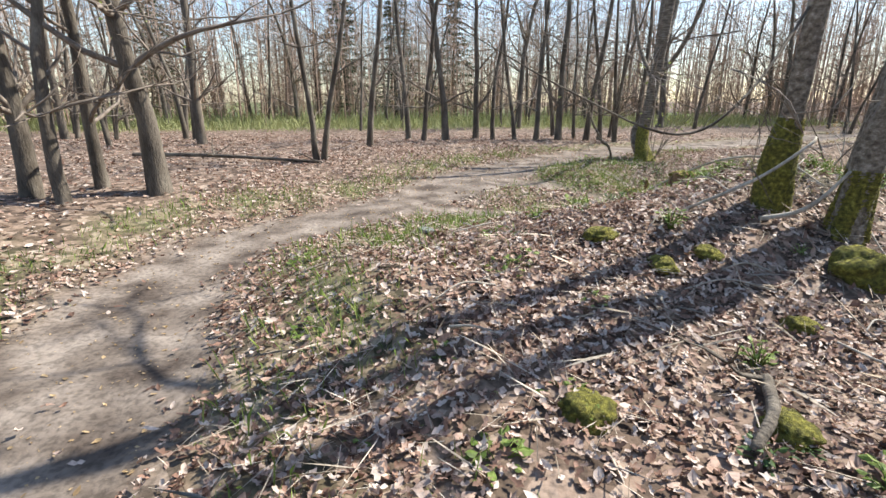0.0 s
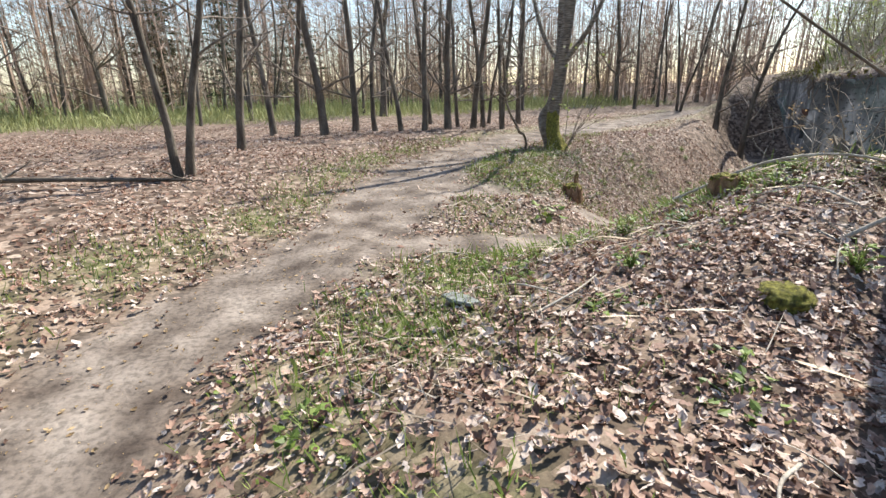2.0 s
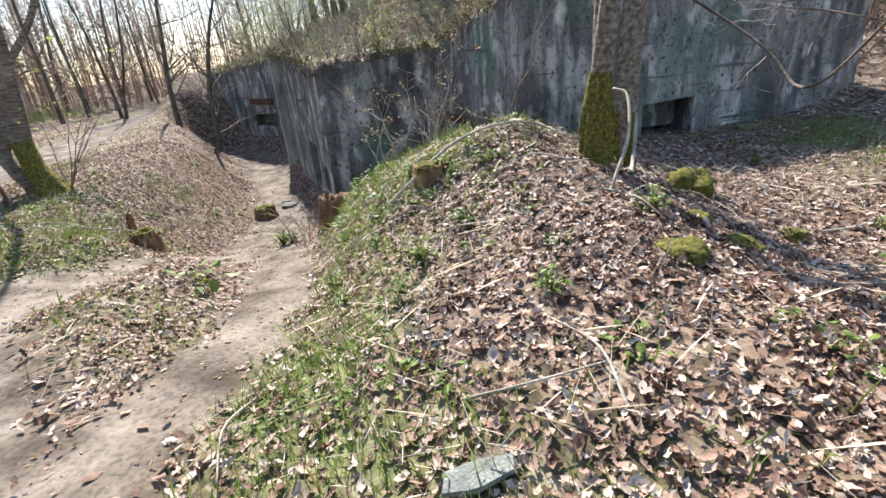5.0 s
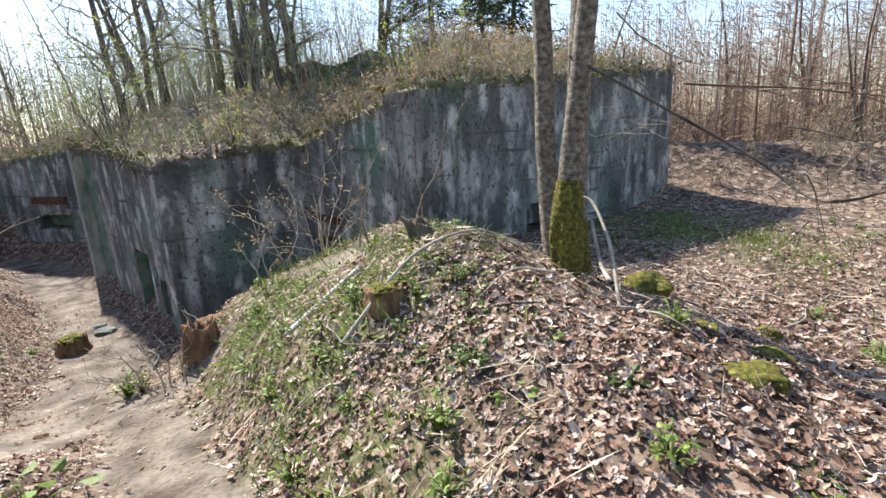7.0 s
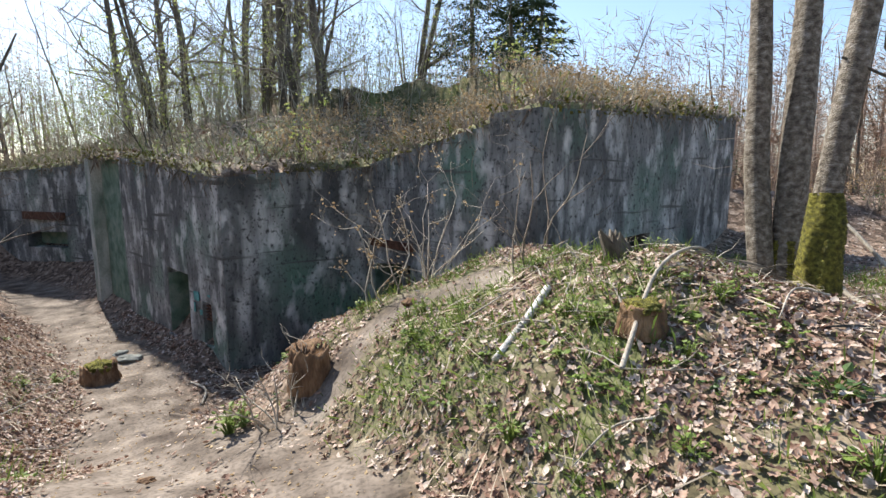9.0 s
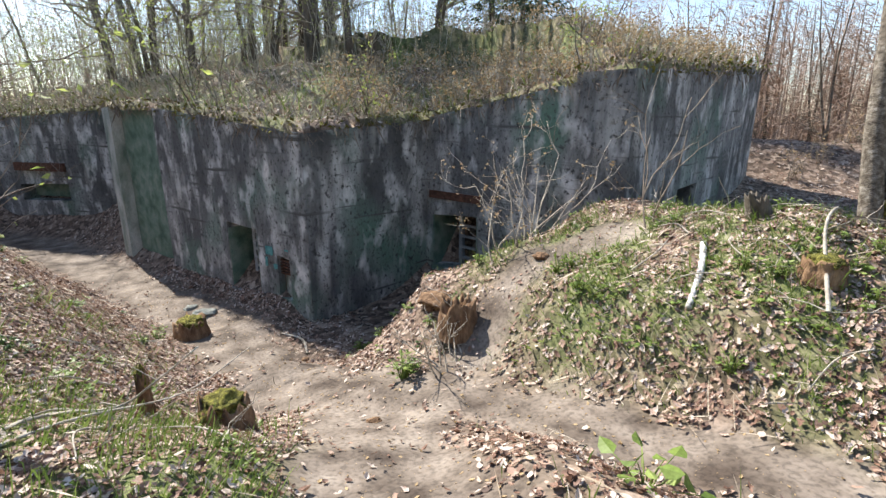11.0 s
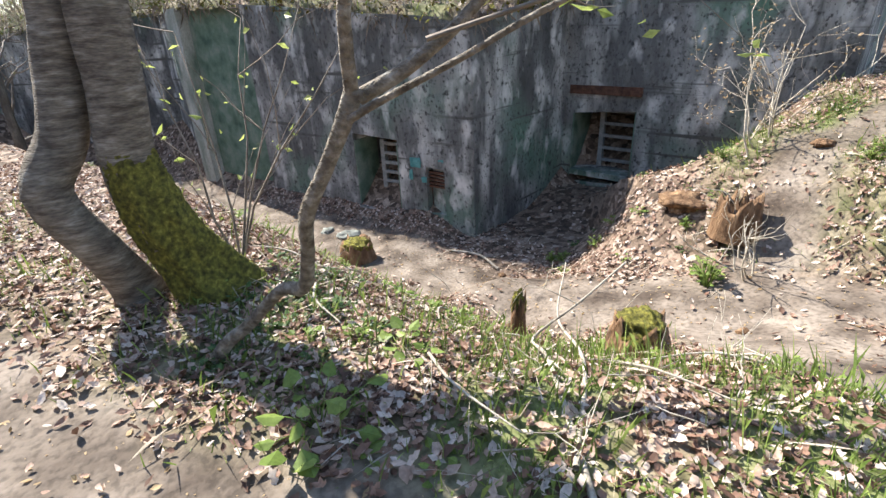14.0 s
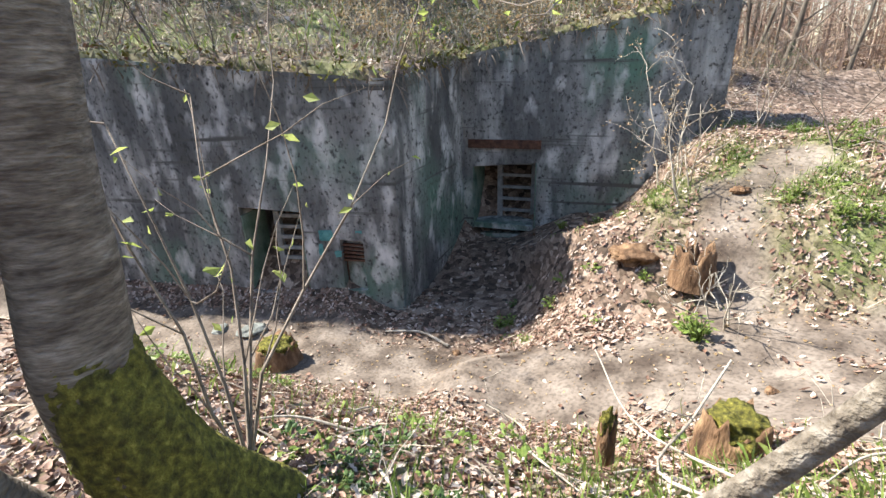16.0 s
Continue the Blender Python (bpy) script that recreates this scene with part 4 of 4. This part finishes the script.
def stick(label, pts, r0, r1, seed, side=3, material=DEADWOOD, lift=0.02, name="fallen_branch"):
    """A fallen branch that lies along the ground; pts are (x, y, height above ground)."""
    root = tagged(new(name), label, "branch")
    p = [(x, y, float(rise(x, y)) + z + lift) for x, y, z in pts]
    n = len(p)
    limb("stem", [(*q, r0 + (r1 - r0) * i / (n - 1)) for i, q in enumerate(p)], material, root, 8, 0.2, 18)
    if side:
        r = random.Random(seed)
        starts = [(p[r.randrange(n)], (r.gauss(0, 1), r.gauss(0, 1), 0.25), 0.5, r1 * 0.8) for _ in range(side)]
        twiggery(root, starts, seed, 1, 2, material=material, name="spray")
    return root


stick("pale birch branch lying on the mound", [(3.88, 6.02, 0.05), (3.62, 6.3, 0.05), (3.36, 6.68, 0.04)], 0.034, 0.028, 1, 0, BIRCH, -0.01)
stick("bare broken branch lying across the mound", [(2.6, 6.2, 0.05), (3.1, 5.6, 0.12), (3.4, 5.0, 0.08), (3.6, 4.5, 0.03)], 0.016, 0.008, 2, 5)
stick("dead branch lying in the leaf litter", [(1.75, 2.3, 0.02), (1.55, 1.95, 0.05), (1.35, 1.75, 0.02)], 0.035, 0.025, 3, 1, BARK)
stick("pale dead branch leaning on the bank", [(2.9, 11.75, 0.02), (3.7, 11.4, 0.03), (4.3, 11.1, 0.08), (4.27, 10.8, 0.38), (4.22, 10.49, 0.72)], 0.014, 0.006, 4, 2)
stick("long dead branch on the slope", [(3.1, 11.7, 0.02), (3.7, 11.2, 0.03), (4.6, 10.7, 0.3), (5.2, 10.2, 0.75)], 0.013, 0.005, 5, 3)
stick("fallen log lying among the trees", [(-7.0, 11.1, 0.05), (-5.0, 10.7, 0.06), (-2.6, 10.2, 0.05)], 0.05, 0.03, 6, 5, BARK, name="fallen_log")
stick("stick lying on the trodden trench floor", [(7.6, 9.55, 0), (8.1, 9.6, 0.01), (8.5, 9.9, 0)], 0.02, 0.014, 7, 0)
stick("grey dead pole standing askew by the trees", [(2.18, 4.31, 0.0), (2.67, 4.11, 0.34), (3.02, 4.07, 0.65), (3.14, 4.17, 0.67)], 0.015, 0.011, 8, 0)
stick("pale broken branch propped against the tree", [(2.72, 4.06, 0.02), (2.98, 4.0, 0.12), (3.14, 3.96, 0.3), (3.30, 3.93, 0.55)], 0.022, 0.013, 9, 0)
r0 = random.Random(77)
for k in range(46):
    x, y = (r0.uniform(0, 4.5), r0.uniform(2.2, 7.0)) if k < 28 else (r0.uniform(2.3, 6.0), r0.uniform(9.9, 12.3))
    if float(path_share(np.array([x]), np.array([y]))[0]) > 0.3:
        continue
    w, ln = r0.uniform(0, 6.28), r0.uniform(0.25, 0.8)
    stick("dry broken twig lying on the leaves", [(x, y, 0.02), (x + ln * 0.5 * math.cos(w), y + ln * 0.5 * math.sin(w), 0.06), (x + ln * math.cos(w + 0.2), y + ln * math.sin(w + 0.2), 0.03)], 0.009, 0.004, 100 + k, r0.randrange(3), name="fallen_twig")


# ---- doors and fittings of the bunker ----
def box(bm, a, b, c, size):
    """A box at a with half sizes along the unit axes b (run) and c (outwards) and z."""
    vs = []
    for i in (-1, 1):
        for j in (-1, 1):
            for k in (-1, 1):
                vs.append(bm.verts.new(a + b * size[0] * i + c * size[1] * j + Vector((0, 0, size[2] * k))))
    for q in ((0, 1, 3, 2), (4, 6, 7, 5), (0, 4, 5, 1), (2, 3, 7, 6), (0, 2, 6, 4), (1, 5, 7, 3)):
        bm.faces.new([vs[i] for i in q])
    return bm


def barred_gate(label, a, b, s0, s1, z0, z1, deep, bars):
    d = (b - a).normalized()
    run, out = Vector((d.x, d.y, 0)), Vector((-d.y, d.x, 0))
    gate = tagged(new("barred_gate"), label, "gate")
    for s in (s0 + 0.05, s1 - 0.05):
        part("gate_post", box(bmesh.new(), along(a, b, s, (z0 + z1) / 2, -deep), run, out, (0.045, 0.04, (z1 - z0) / 2)), STEEL, gate)
    for i in range(bars):
        z = z0 + (i + 0.6) * (z1 - z0) / bars
        bar = box(bmesh.new(), along(a, b, (s0 + s1) / 2, z, -deep + 0.02), run, out, ((s1 - s0) / 2 - 0.08, 0.02, 0.028))
        part("bar", bar, STEEL, gate)
    return gate


def lining(label, a, b, s0, s1, z0, z1, deep):
    """Painted cheeks, head and sill of an opening."""
    d = (b - a).normalized()
    run, out = Vector((d.x, d.y, 0)), Vector((-d.y, d.x, 0))
    for s in (s0 + 0.01, s1 - 0.01):
        tagged(part("cheek", box(bmesh.new(), along(a, b, s, (z0 + z1) / 2, -deep / 2 - 0.01), run, out, (0.014, deep / 2, (z1 - z0) / 2 - 0.02)), REVEAL, bunker), label)
    tagged(part("sill", box(bmesh.new(), along(a, b, (s0 + s1) / 2, z0 + 0.03, -deep / 2 + 0.06), run, out, ((s1 - s0) / 2 - 0.03, deep / 2, 0.05)), CONCRETE, bunker), "worn concrete sill")


lining("green-painted door cheek", CORNER, WING, 1.5, 2.5, -1.66, -0.36, 0.6)
barred_gate("grey barred steel gate closing the bunker's doorway", CORNER, WING, 1.5, 2.15, -1.6, -0.38, 0.35, 7)
lining("green-painted door cheek", OUTER, INNER, 2.78, 3.96, -1.3, 0.18, 0.7)
barred_gate("grey barred steel gate in the bunker's inner doorway", OUTER, INNER, 2.85, 3.6, -1.22, 0.16, 0.45, 6)
d3 = (INNER - OUTER).normalized()
tagged(part("lintel", box(bmesh.new(), along(OUTER, INNER, 3.37, 0.26, -0.05), Vector((d3.x, d3.y, 0)), Vector((-d3.y, d3.x, 0)), (0.66, 0.09, 0.075)), RUST, bunker), "rusty steel lintel")
hatch = tagged(new("wall_hatch"), "small rusty slatted hatch in the concrete wall", "hatch")
d1 = (WING - CORNER).normalized()
run1, out1 = Vector((d1.x, d1.y, 0)), Vector((-d1.y, d1.x, 0))
part("backing", box(bmesh.new(), along(CORNER, WING, 0.74, -1.28, -0.16), run1, out1, (0.175, 0.02, 0.22)), RUST, hatch)
for i in range(5):
    part("slat", box(bmesh.new(), along(CORNER, WING, 0.74, -1.02 + i * 0.06, -0.08), run1, out1, (0.17, 0.03, 0.014)), RUST, hatch)
d4 = (END - RECESS).normalized()
tagged(part("lintel", box(bmesh.new(), along(RECESS, END, 3.2, 0.25, 0.03), Vector((d4.x, d4.y, 0)), Vector((-d4.y, d4.x, 0)), (1.0, 0.06, 0.13)), RUST, bunker), "rusty steel plate over the firing slit")
tagged(part("slit_back", box(bmesh.new(), along(RECESS, END, 3.2, -0.5, -0.5), Vector((d4.x, d4.y, 0)), Vector((-d4.y, d4.x, 0)), (1.0, 0.05, 0.26)), REVEAL, bunker), "green-painted stepped back of the firing slit")
d6 = (BUTT - CORNER).normalized()
# The wing wall's bright edge; its light is in the material's colour.
tagged(part("pilaster", box(bmesh.new(), along(CORNER, BUTT, 7.2, -0.3, -0.04), Vector((d6.x, d6.y, 0)), Vector((-d6.y, d6.x, 0)), (0.2, 0.14, 2.28)), LIT_EDGE, bunker), "streaked concrete edge of the wing wall, coloured pale as if lit")
for s, z, w, h in ((1.12, -0.62, 0.1, 0.08), (0.95, -0.9, 0.05, 0.05), (1.22, -0.85, 0.035, 0.09), (0.6, -0.55, 0.05, 0.02)):
    bm = box(bmesh.new(), along(CORNER, WING, s, z, 0.02), run1, out1, (w, 0.004, h))
    bmesh.ops.subdivide_edges(bm, edges=bm.edges[:], cuts=5)
    for v in bm.verts:
        v.co += (run1 + Vector((0, 0, 1))) * 0.03 * noise.noise(v.co * 14)
    tagged(part("paint_patch", bm, PAINT, bunker), "faded teal paint patch")
d5 = (OUTER - FAR).normalized()
tagged(part("niche_back", box(bmesh.new(), along(FAR, OUTER, 4.1, 0.36, -0.5), Vector((d5.x, d5.y, 0)), Vector((-d5.y, d5.x, 0)), (0.5, 0.05, 0.31)), CONCRETE, bunker), "concrete back of the wall niche")


# ---- plants ----
def plant(seed, leaves, size, material, tall):
    r = random.Random(seed)
    root = new("green_plant")
    t = Tubes()
    v, f = [], []
    for _ in range(leaves):
        w, k = r.uniform(0, 6.28), r.random() ** 0.6
        tip = Vector((math.cos(w) * size * 2.4 * k, math.sin(w) * size * 2.4 * k, tall * (0.35 + 0.65 * r.random()) * (1.1 - 0.5 * k)))
        t.add([(0, 0, -0.02), tip * 0.55 + Vector((0, 0, tall * 0.1)), tip], [0.004, 0.003, 0.002], 3)
        a = Vector((math.cos(w + r.gauss(0, 0.5)), math.sin(w + r.gauss(0, 0.5)), r.gauss(-0.1, 0.3))).normalized()
        b = a.cross(Vector((r.gauss(0, 0.25), r.gauss(0, 0.25), 1))).normalized()
        n = a.cross(b)
        ln = size * r.uniform(0.6, 1.2)
        i = len(v)
        for x, y, z in ((0, 0, 0), (0.35, 0.36, -0.08), (0.7, 0.30, -0.02), (1, 0, 0.14), (0.7, -0.30, -0.02), (0.35, -0.36, -0.08), (0.5, 0, 0.05)):
            v.append(tuple(tip + a * x * ln + b * y * ln - n * z * ln))
        f += [(i + 6, i + q, i + (q + 1) % 6) for q in range(6)]
    tagged(t.done("stalk_mass", GREEN, root), kind="stuff")
    leaf = flesh("foliage", v, f, material, root, smooth=False)
    tagged(leaf, kind="stuff")
    return root


PLANTS = [tagged(plant(1, 26, 0.055, GREEN, 0.13), "low bright green herb growing through the leaves", "plant", "green herbs"),
          tagged(plant(2, 34, 0.045, IVY, 0.12), "low dark green ground-cover plant", "plant", "green herbs"),
          tagged(plant(3, 18, 0.085, GREEN, 0.16), "broad-leaved fresh green plant", "plant", "green herbs"),
          tagged(plant(4, 40, 0.04, GREEN, 0.22), "bushy bright green nettle-like plant", "plant", "green herbs")]
r1 = random.Random(9)
SPOTS = []
for count, x0, x1, y0, y1, kinds in ((34, -0.9, 3.2, 1.0, 6.4, (0, 0, 1, 3)), (95, 2.6, 5.4, 4.8, 7.2, (0, 0, 3, 0)), (64, 5.2, 8.0, 5.8, 9.2, (1, 3, 0, 0)), (30, 0.2, 3.0, 5.2, 7.0, (0, 0, 3)),
                                     (30, 2.5, 6.0, 9.8, 12.6, (0, 0, 3, 0)), (46, 4.0, 5.6, 12.0, 13.2, (1, 1, 1, 1)), (14, -2.2, -0.6, 2.0, 5.0, (0, 1)), (16, 9.5, 12.2, 10.6, 12.6, (1, 1)), (10, 3.0, 4.4, 12.0, 12.8, (2, 0, 1)), (14, 3, 9, -3, 3, (0, 3)), (18, 5.5, 11, 11.3, 14.5, (0, 3, 0, 1))):
    for _ in range(count):
        x, y = r1.uniform(x0, x1), r1.uniform(y0, y1)
        xa, ya = np.array([x]), np.array([y])
        if path_share(xa, ya)[0] < 0.4 and not inside(xa, ya)[0] and near_line(xa, ya, EDGE)[0][0] > 0.3:
            put(PLANTS[r1.choice(kinds)], x, y, r1.uniform(0, 6.28), r1.uniform(0.55, 1.15))
for x, y, k, s in ((3.75, 12.5, 2, 1.3), (4.95, 8.72, 3, 1.7), (5.08, 8.62, 3, 1.4), (1.95, 4.05, 3, 1.2), (0.5, 4.4, 0, 1.1), (2.2, 8.1, 2, 1.5), (2.0, 5.4, 1, 1.4), (1.6, 5.7, 3, 1.2)):
    put(PLANTS[k], x, y, 0.5, s)


# ---- leaf litter, grass, straw: what nobody could count ----
def slope(x, y):
    e = 0.05
    return (rise(x + e, y) - rise(x - e, y)) / (2 * e), (rise(x, y + e) - rise(x, y - e)) / (2 * e)


def scatter(r, count, box_, keep):
    x, y = r.uniform(box_[0], box_[1], count), r.uniform(box_[2], box_[3], count)
    ok = (r.rand(count) < keep(x, y)) & ~inside(x, y)
    return x[ok], y[ok]


def strew(name, label, category, material, x, y, z, size, r, shape, tilt, lift, tris, group_kind="stuff", gx_=None, gy_=None, parent=None):
    """One mesh of many small pieces: shape is a list of (along, across, up), tilted at random and laid on the slope."""
    n = len(x)
    a = r.uniform(0, 2 * math.pi, n)
    ux, uy = np.cos(a), np.sin(a)
    if gx_ is None:
        gx_, gy_ = slope(x, y)
    t1, t2 = r.normal(0, tilt, n), r.normal(0, tilt, n)
    A = np.stack([ux, uy, gx_ * ux + gy_ * uy + t1], -1)
    B = np.stack([-uy, ux, -gx_ * uy + gy_ * ux + t2], -1)
    A /= np.linalg.norm(A, axis=1)[:, None]
    B /= np.linalg.norm(B, axis=1)[:, None]
    N = np.cross(A, B)
    c = np.stack([x, y, z + lift * r.rand(n) + np.abs(t1) * size * 0.5], -1)
    sh = np.array(shape, float)
    jit = 1 + r.normal(0, 0.18, (n, len(sh), 3))
    curl = r.normal(1.0, 0.9, (n, 1))
    V = c[:, None] + (A[:, None] * (sh[:, 0] * jit[:, :, 0])[:, :, None] + B[:, None] * (sh[:, 1] * jit[:, :, 1])[:, :, None] + N[:, None] * (sh[:, 2] * jit[:, :, 2] * curl)[:, :, None]) * size[:, None, None]
    F = (np.arange(n) * len(sh))[:, None, None] + np.array(tris)[None]
    me = bpy.data.meshes.new(name)
    V, F = V.reshape(-1, 3), F.reshape(-1, 3)
    me.vertices.add(len(V)), me.loops.add(F.size), me.polygons.add(len(F))
    me.vertices.foreach_set("co", V.ravel().astype(np.float32))
    me.loops.foreach_set("vertex_index", F.ravel().astype(np.int32))
    me.polygons.foreach_set("loop_start", np.arange(0, F.size, 3, dtype=np.int32))
    me.update(calc_edges=True)
    me.materials.append(material)
    ob = new(name, me)
    ob.parent = parent
    return tagged(ob, label, category, kind=group_kind)


OAK = [(-1, 0, 0.25), (-0.45, 0.42, 0.22), (-0.15, 0.22, 0.05), (0.3, 0.5, 0.25), (0.55, 0.22, 0.05), (1, 0, 0.3), (0.5, -0.25, 0.05), (0.25, -0.5, 0.22), (-0.2, -0.2, 0.05), (-0.5, -0.4, 0.25), (0, 0, -0.05)]
OAK_T = [(10, i, (i + 1) % 10) for i in range(10)]
BEECH = [(-1, 0, 0.2), (-0.3, 0.5, 0.25), (0.4, 0.45, 0.2), (1, 0, 0.3), (0.4, -0.45, 0.2), (-0.3, -0.5, 0.25), (0, 0, -0.05)]
BEECH_T = [(6, i, (i + 1) % 6) for i in range(6)]
rs = np.random.RandomState(12)


def leafy(x, y):
    near = np.minimum(near_line(x, y, [(1.0, 1.0, 0), (0.5, 4, 0), (2.5, 6.2, 0)])[0], near_line(x, y, [(3, 11.6, 0), (4.5, 12, 0)])[0])
    dense = 0.30 + 0.70 * np.exp(-(near / 2.6) ** 2)
    dn, _ = near_line(x, y, NOOK)
    return (1 - 0.6 * np.exp(-(dn / 1.3) ** 2)) * dense * (1 - 0.985 * path_share(x, y)) * (1 - 0.5 * grass_share(x, y)) * np.clip(0.75 + 0.45 * wave(x, y, 0.9), 0.2, 1)


x, y = scatter(rs, 125000, (-3.5, 7.0, -0.6, 13.4), leafy)
strew("leaf_litter", "crisp red-brown fallen oak leaves covering the ground", "leaves", LITTER, x, y, rise(x, y), rs.uniform(0.017, 0.042, len(x)), rs, OAK, 0.35, 0.035, OAK_T)
x, y = scatter(rs, 230000, (-16, 18, -5, 24), lambda x, y: leafy(x, y) * 1.3)
strew("leaf_litter", "pale brown fallen beech leaves covering the ground", "leaves", LITTER, x, y, rise(x, y), rs.uniform(0.018, 0.046, len(x)), rs, BEECH, 0.3, 0.02, BEECH_T)
x, y = scatter(rs, 60000, (1.0, 13, 8.6, 15.5), lambda x, y: 0.85 * (1 - 0.8 * np.exp(-(near_line(x, y, NOOK)[0] / 1.2) ** 2)) * (1 - 0.97 * path_share(x, y)) * (1 - 0.4 * grass_share(x, y)))
strew("leaf_litter", "faded brown leaves covering the knoll and trench banks", "leaves", LITTER, x, y, rise(x, y), rs.uniform(0.015, 0.038, len(x)), rs, BEECH, 0.35, 0.02, BEECH_T)
x, y = scatter(rs, 60000, (-3, 12, -1, 16), lambda x, y: 0.5 * (path_share(x, y) > 0.3))
strew("path_debris", "small pale chips and leaf scraps on the trodden path", "debris", DRYLEAF, x, y, rise(x, y), 0.004 + 0.02 * rs.rand(len(x)) ** 3, rs, BEECH, 0.2, 0.004, BEECH_T)
BLADE = [(0, -0.05, 0), (0, 0.05, 0), (0.25, 0.035, 0.55), (0.25, -0.035, 0.55), (0.6, 0, 0.95)]
BLADE_T = [(0, 1, 2), (0, 2, 3), (3, 2, 4)]
x, y = scatter(rs, 300000, (-4, 8, -1, 16), lambda x, y: grass_share(x, y) * 0.9 * (1 - path_share(x, y)))
strew("grass", "fresh green grass tufts along the path and knoll", "grass", GREEN, x, y, rise(x, y), rs.uniform(0.03, 0.085, len(x)), rs, BLADE, 0.15, 0.0, BLADE_T)
x, y = scatter(rs, 90000, (-30, 25, 23, 40), lambda x, y: 0.5 * ease((y - 25 - 0.15 * x) / 5))
strew("meadow_grass", "yellow-green meadow grass beyond the trees", "grass", MEADOW, x, y, rise(x, y), rs.uniform(0.12, 0.4, len(x)), rs, BLADE, 0.2, 0.0, BLADE_T)
STALK = [(-1, 0.016, 0), (-1, -0.016, 0.01), (1, 0, 0.02), (0.1, 0.02, 0.05)]
STALK_T = [(0, 1, 3), (1, 2, 3), (2, 0, 3)]
x, y = scatter(rs, 9000, (-1.2, 5.6, 1.0, 8.2), lambda x, y: (1 - path_share(x, y)) * np.clip(0.4 + 0.7 * wave(x + 3, y, 1.1), 0.05, 1))
strew("dead_stalks", "dry straw-coloured stalks and bracken lying on the mound", "stalks", STRAW, x, y, rise(x, y) + 0.02, 0.03 + 0.15 * rs.rand(len(x)) ** 2, rs, STALK, 0.22, 0.05, STALK_T)
x, y = scatter(rs, 5000, (2.0, 9.0, 8.5, 14), lambda x, y: 0.5 * (1 - path_share(x, y)))
strew("dead_stalks", "dry stalks and small twigs lying on the bank", "stalks", STRAW, x, y, rise(x, y) + 0.02, 0.03 + 0.13 * rs.rand(len(x)) ** 2, rs, STALK, 0.22, 0.03, STALK_T)


# vegetation on the bunker's roof, thickest along its edge
def on_roof(count, box_, reach, seed):
    r = np.random.RandomState(seed)
    x, y = r.uniform(box_[0], box_[1], count), r.uniform(box_[2], box_[3], count)
    d, _ = near_line(x, y, EDGE)
    ok = inside(x, y) & (r.rand(count) < np.exp(-d / reach))
    x, y, d = x[ok], y[ok], d[ok]
    return x, y, roof_rise(x, y) - 0.12 * (d < 0.2), r


def roof_cover(name, label, category, material, count, reach, lo, hi, shape, tris, tilt, seed, box_=(6, 24, -2, 21)):
    x, y, z, r = on_roof(count, box_, reach, seed)
    e = 0.08
    sx, sy = (roof_rise(x + e, y) - roof_rise(x - e, y)) / (2 * e), (roof_rise(x, y + e) - roof_rise(x, y - e)) / (2 * e)
    return strew(name, label, category, material, x, y, z, r.uniform(lo, hi, len(x)), r, shape, tilt, 0.03, tris, gx_=np.clip(sx, -1, 1), gy_=np.clip(sy, -1, 1))


roof_cover("roof_grass", "dry straw grass and bracken on the bunker's roof", "grass", STRAW, 95000, 2.8, 0.05, 0.2, BLADE, BLADE_T, 0.5, 1)
roof_cover("roof_grass", "green grass on the bunker's roof", "grass", GREEN, 24000, 1.6, 0.05, 0.2, BLADE, BLADE_T, 0.4, 2)
roof_cover("roof_litter", "brown leaves lying on the bunker's roof", "leaves", LITTER, 40000, 3.0, 0.03, 0.06, BEECH, BEECH_T, 0.35, 3)


def fringe():
    """Roots, moss and dead stems that hang over the concrete edge."""
    r = np.random.RandomState(8)
    pts = []
    for (ax, ay, az), (bx, by, bz) in zip(EDGE[1:], EDGE[2:]):
        n = int(math.hypot(bx - ax, by - ay) * 110)
        s = r.rand(n)
        d = Vector((bx - ax, by - ay)).normalized()
        for q in s:
            o = r.uniform(-0.02, 0.14)
            pts.append((ax + (bx - ax) * q - d.y * o, ay + (by - ay) * q + d.x * o, az + (bz - az) * q + r.uniform(-0.16, 0.12)))
    p = np.array(pts)
    z0 = np.zeros(len(p))
    hang = [(0, -0.04, 0), (0, 0.04, 0), (0.3, 0.02, -0.5), (0.2, 0, -1.1)]
    strew("hanging_roots", "dead stems and roots hanging over the concrete edge", "roots", TWIG, p[::2, 0], p[::2, 1], p[::2, 2], r.uniform(0.04, 0.16, len(p[::2])), r, hang, 0.5, 0.02, [(0, 1, 2), (0, 2, 3)], gx_=z0[::2], gy_=z0[::2])
    strew("edge_moss", "moss tufts along the concrete edge", "moss", MOSS, p[1::4, 0], p[1::4, 1], p[1::4, 2] + 0.05, r.uniform(0.02, 0.06, len(p[1::4])), r, BEECH, 0.9, 0.05, BEECH_T, gx_=z0[1::4], gy_=z0[1::4])


fringe()
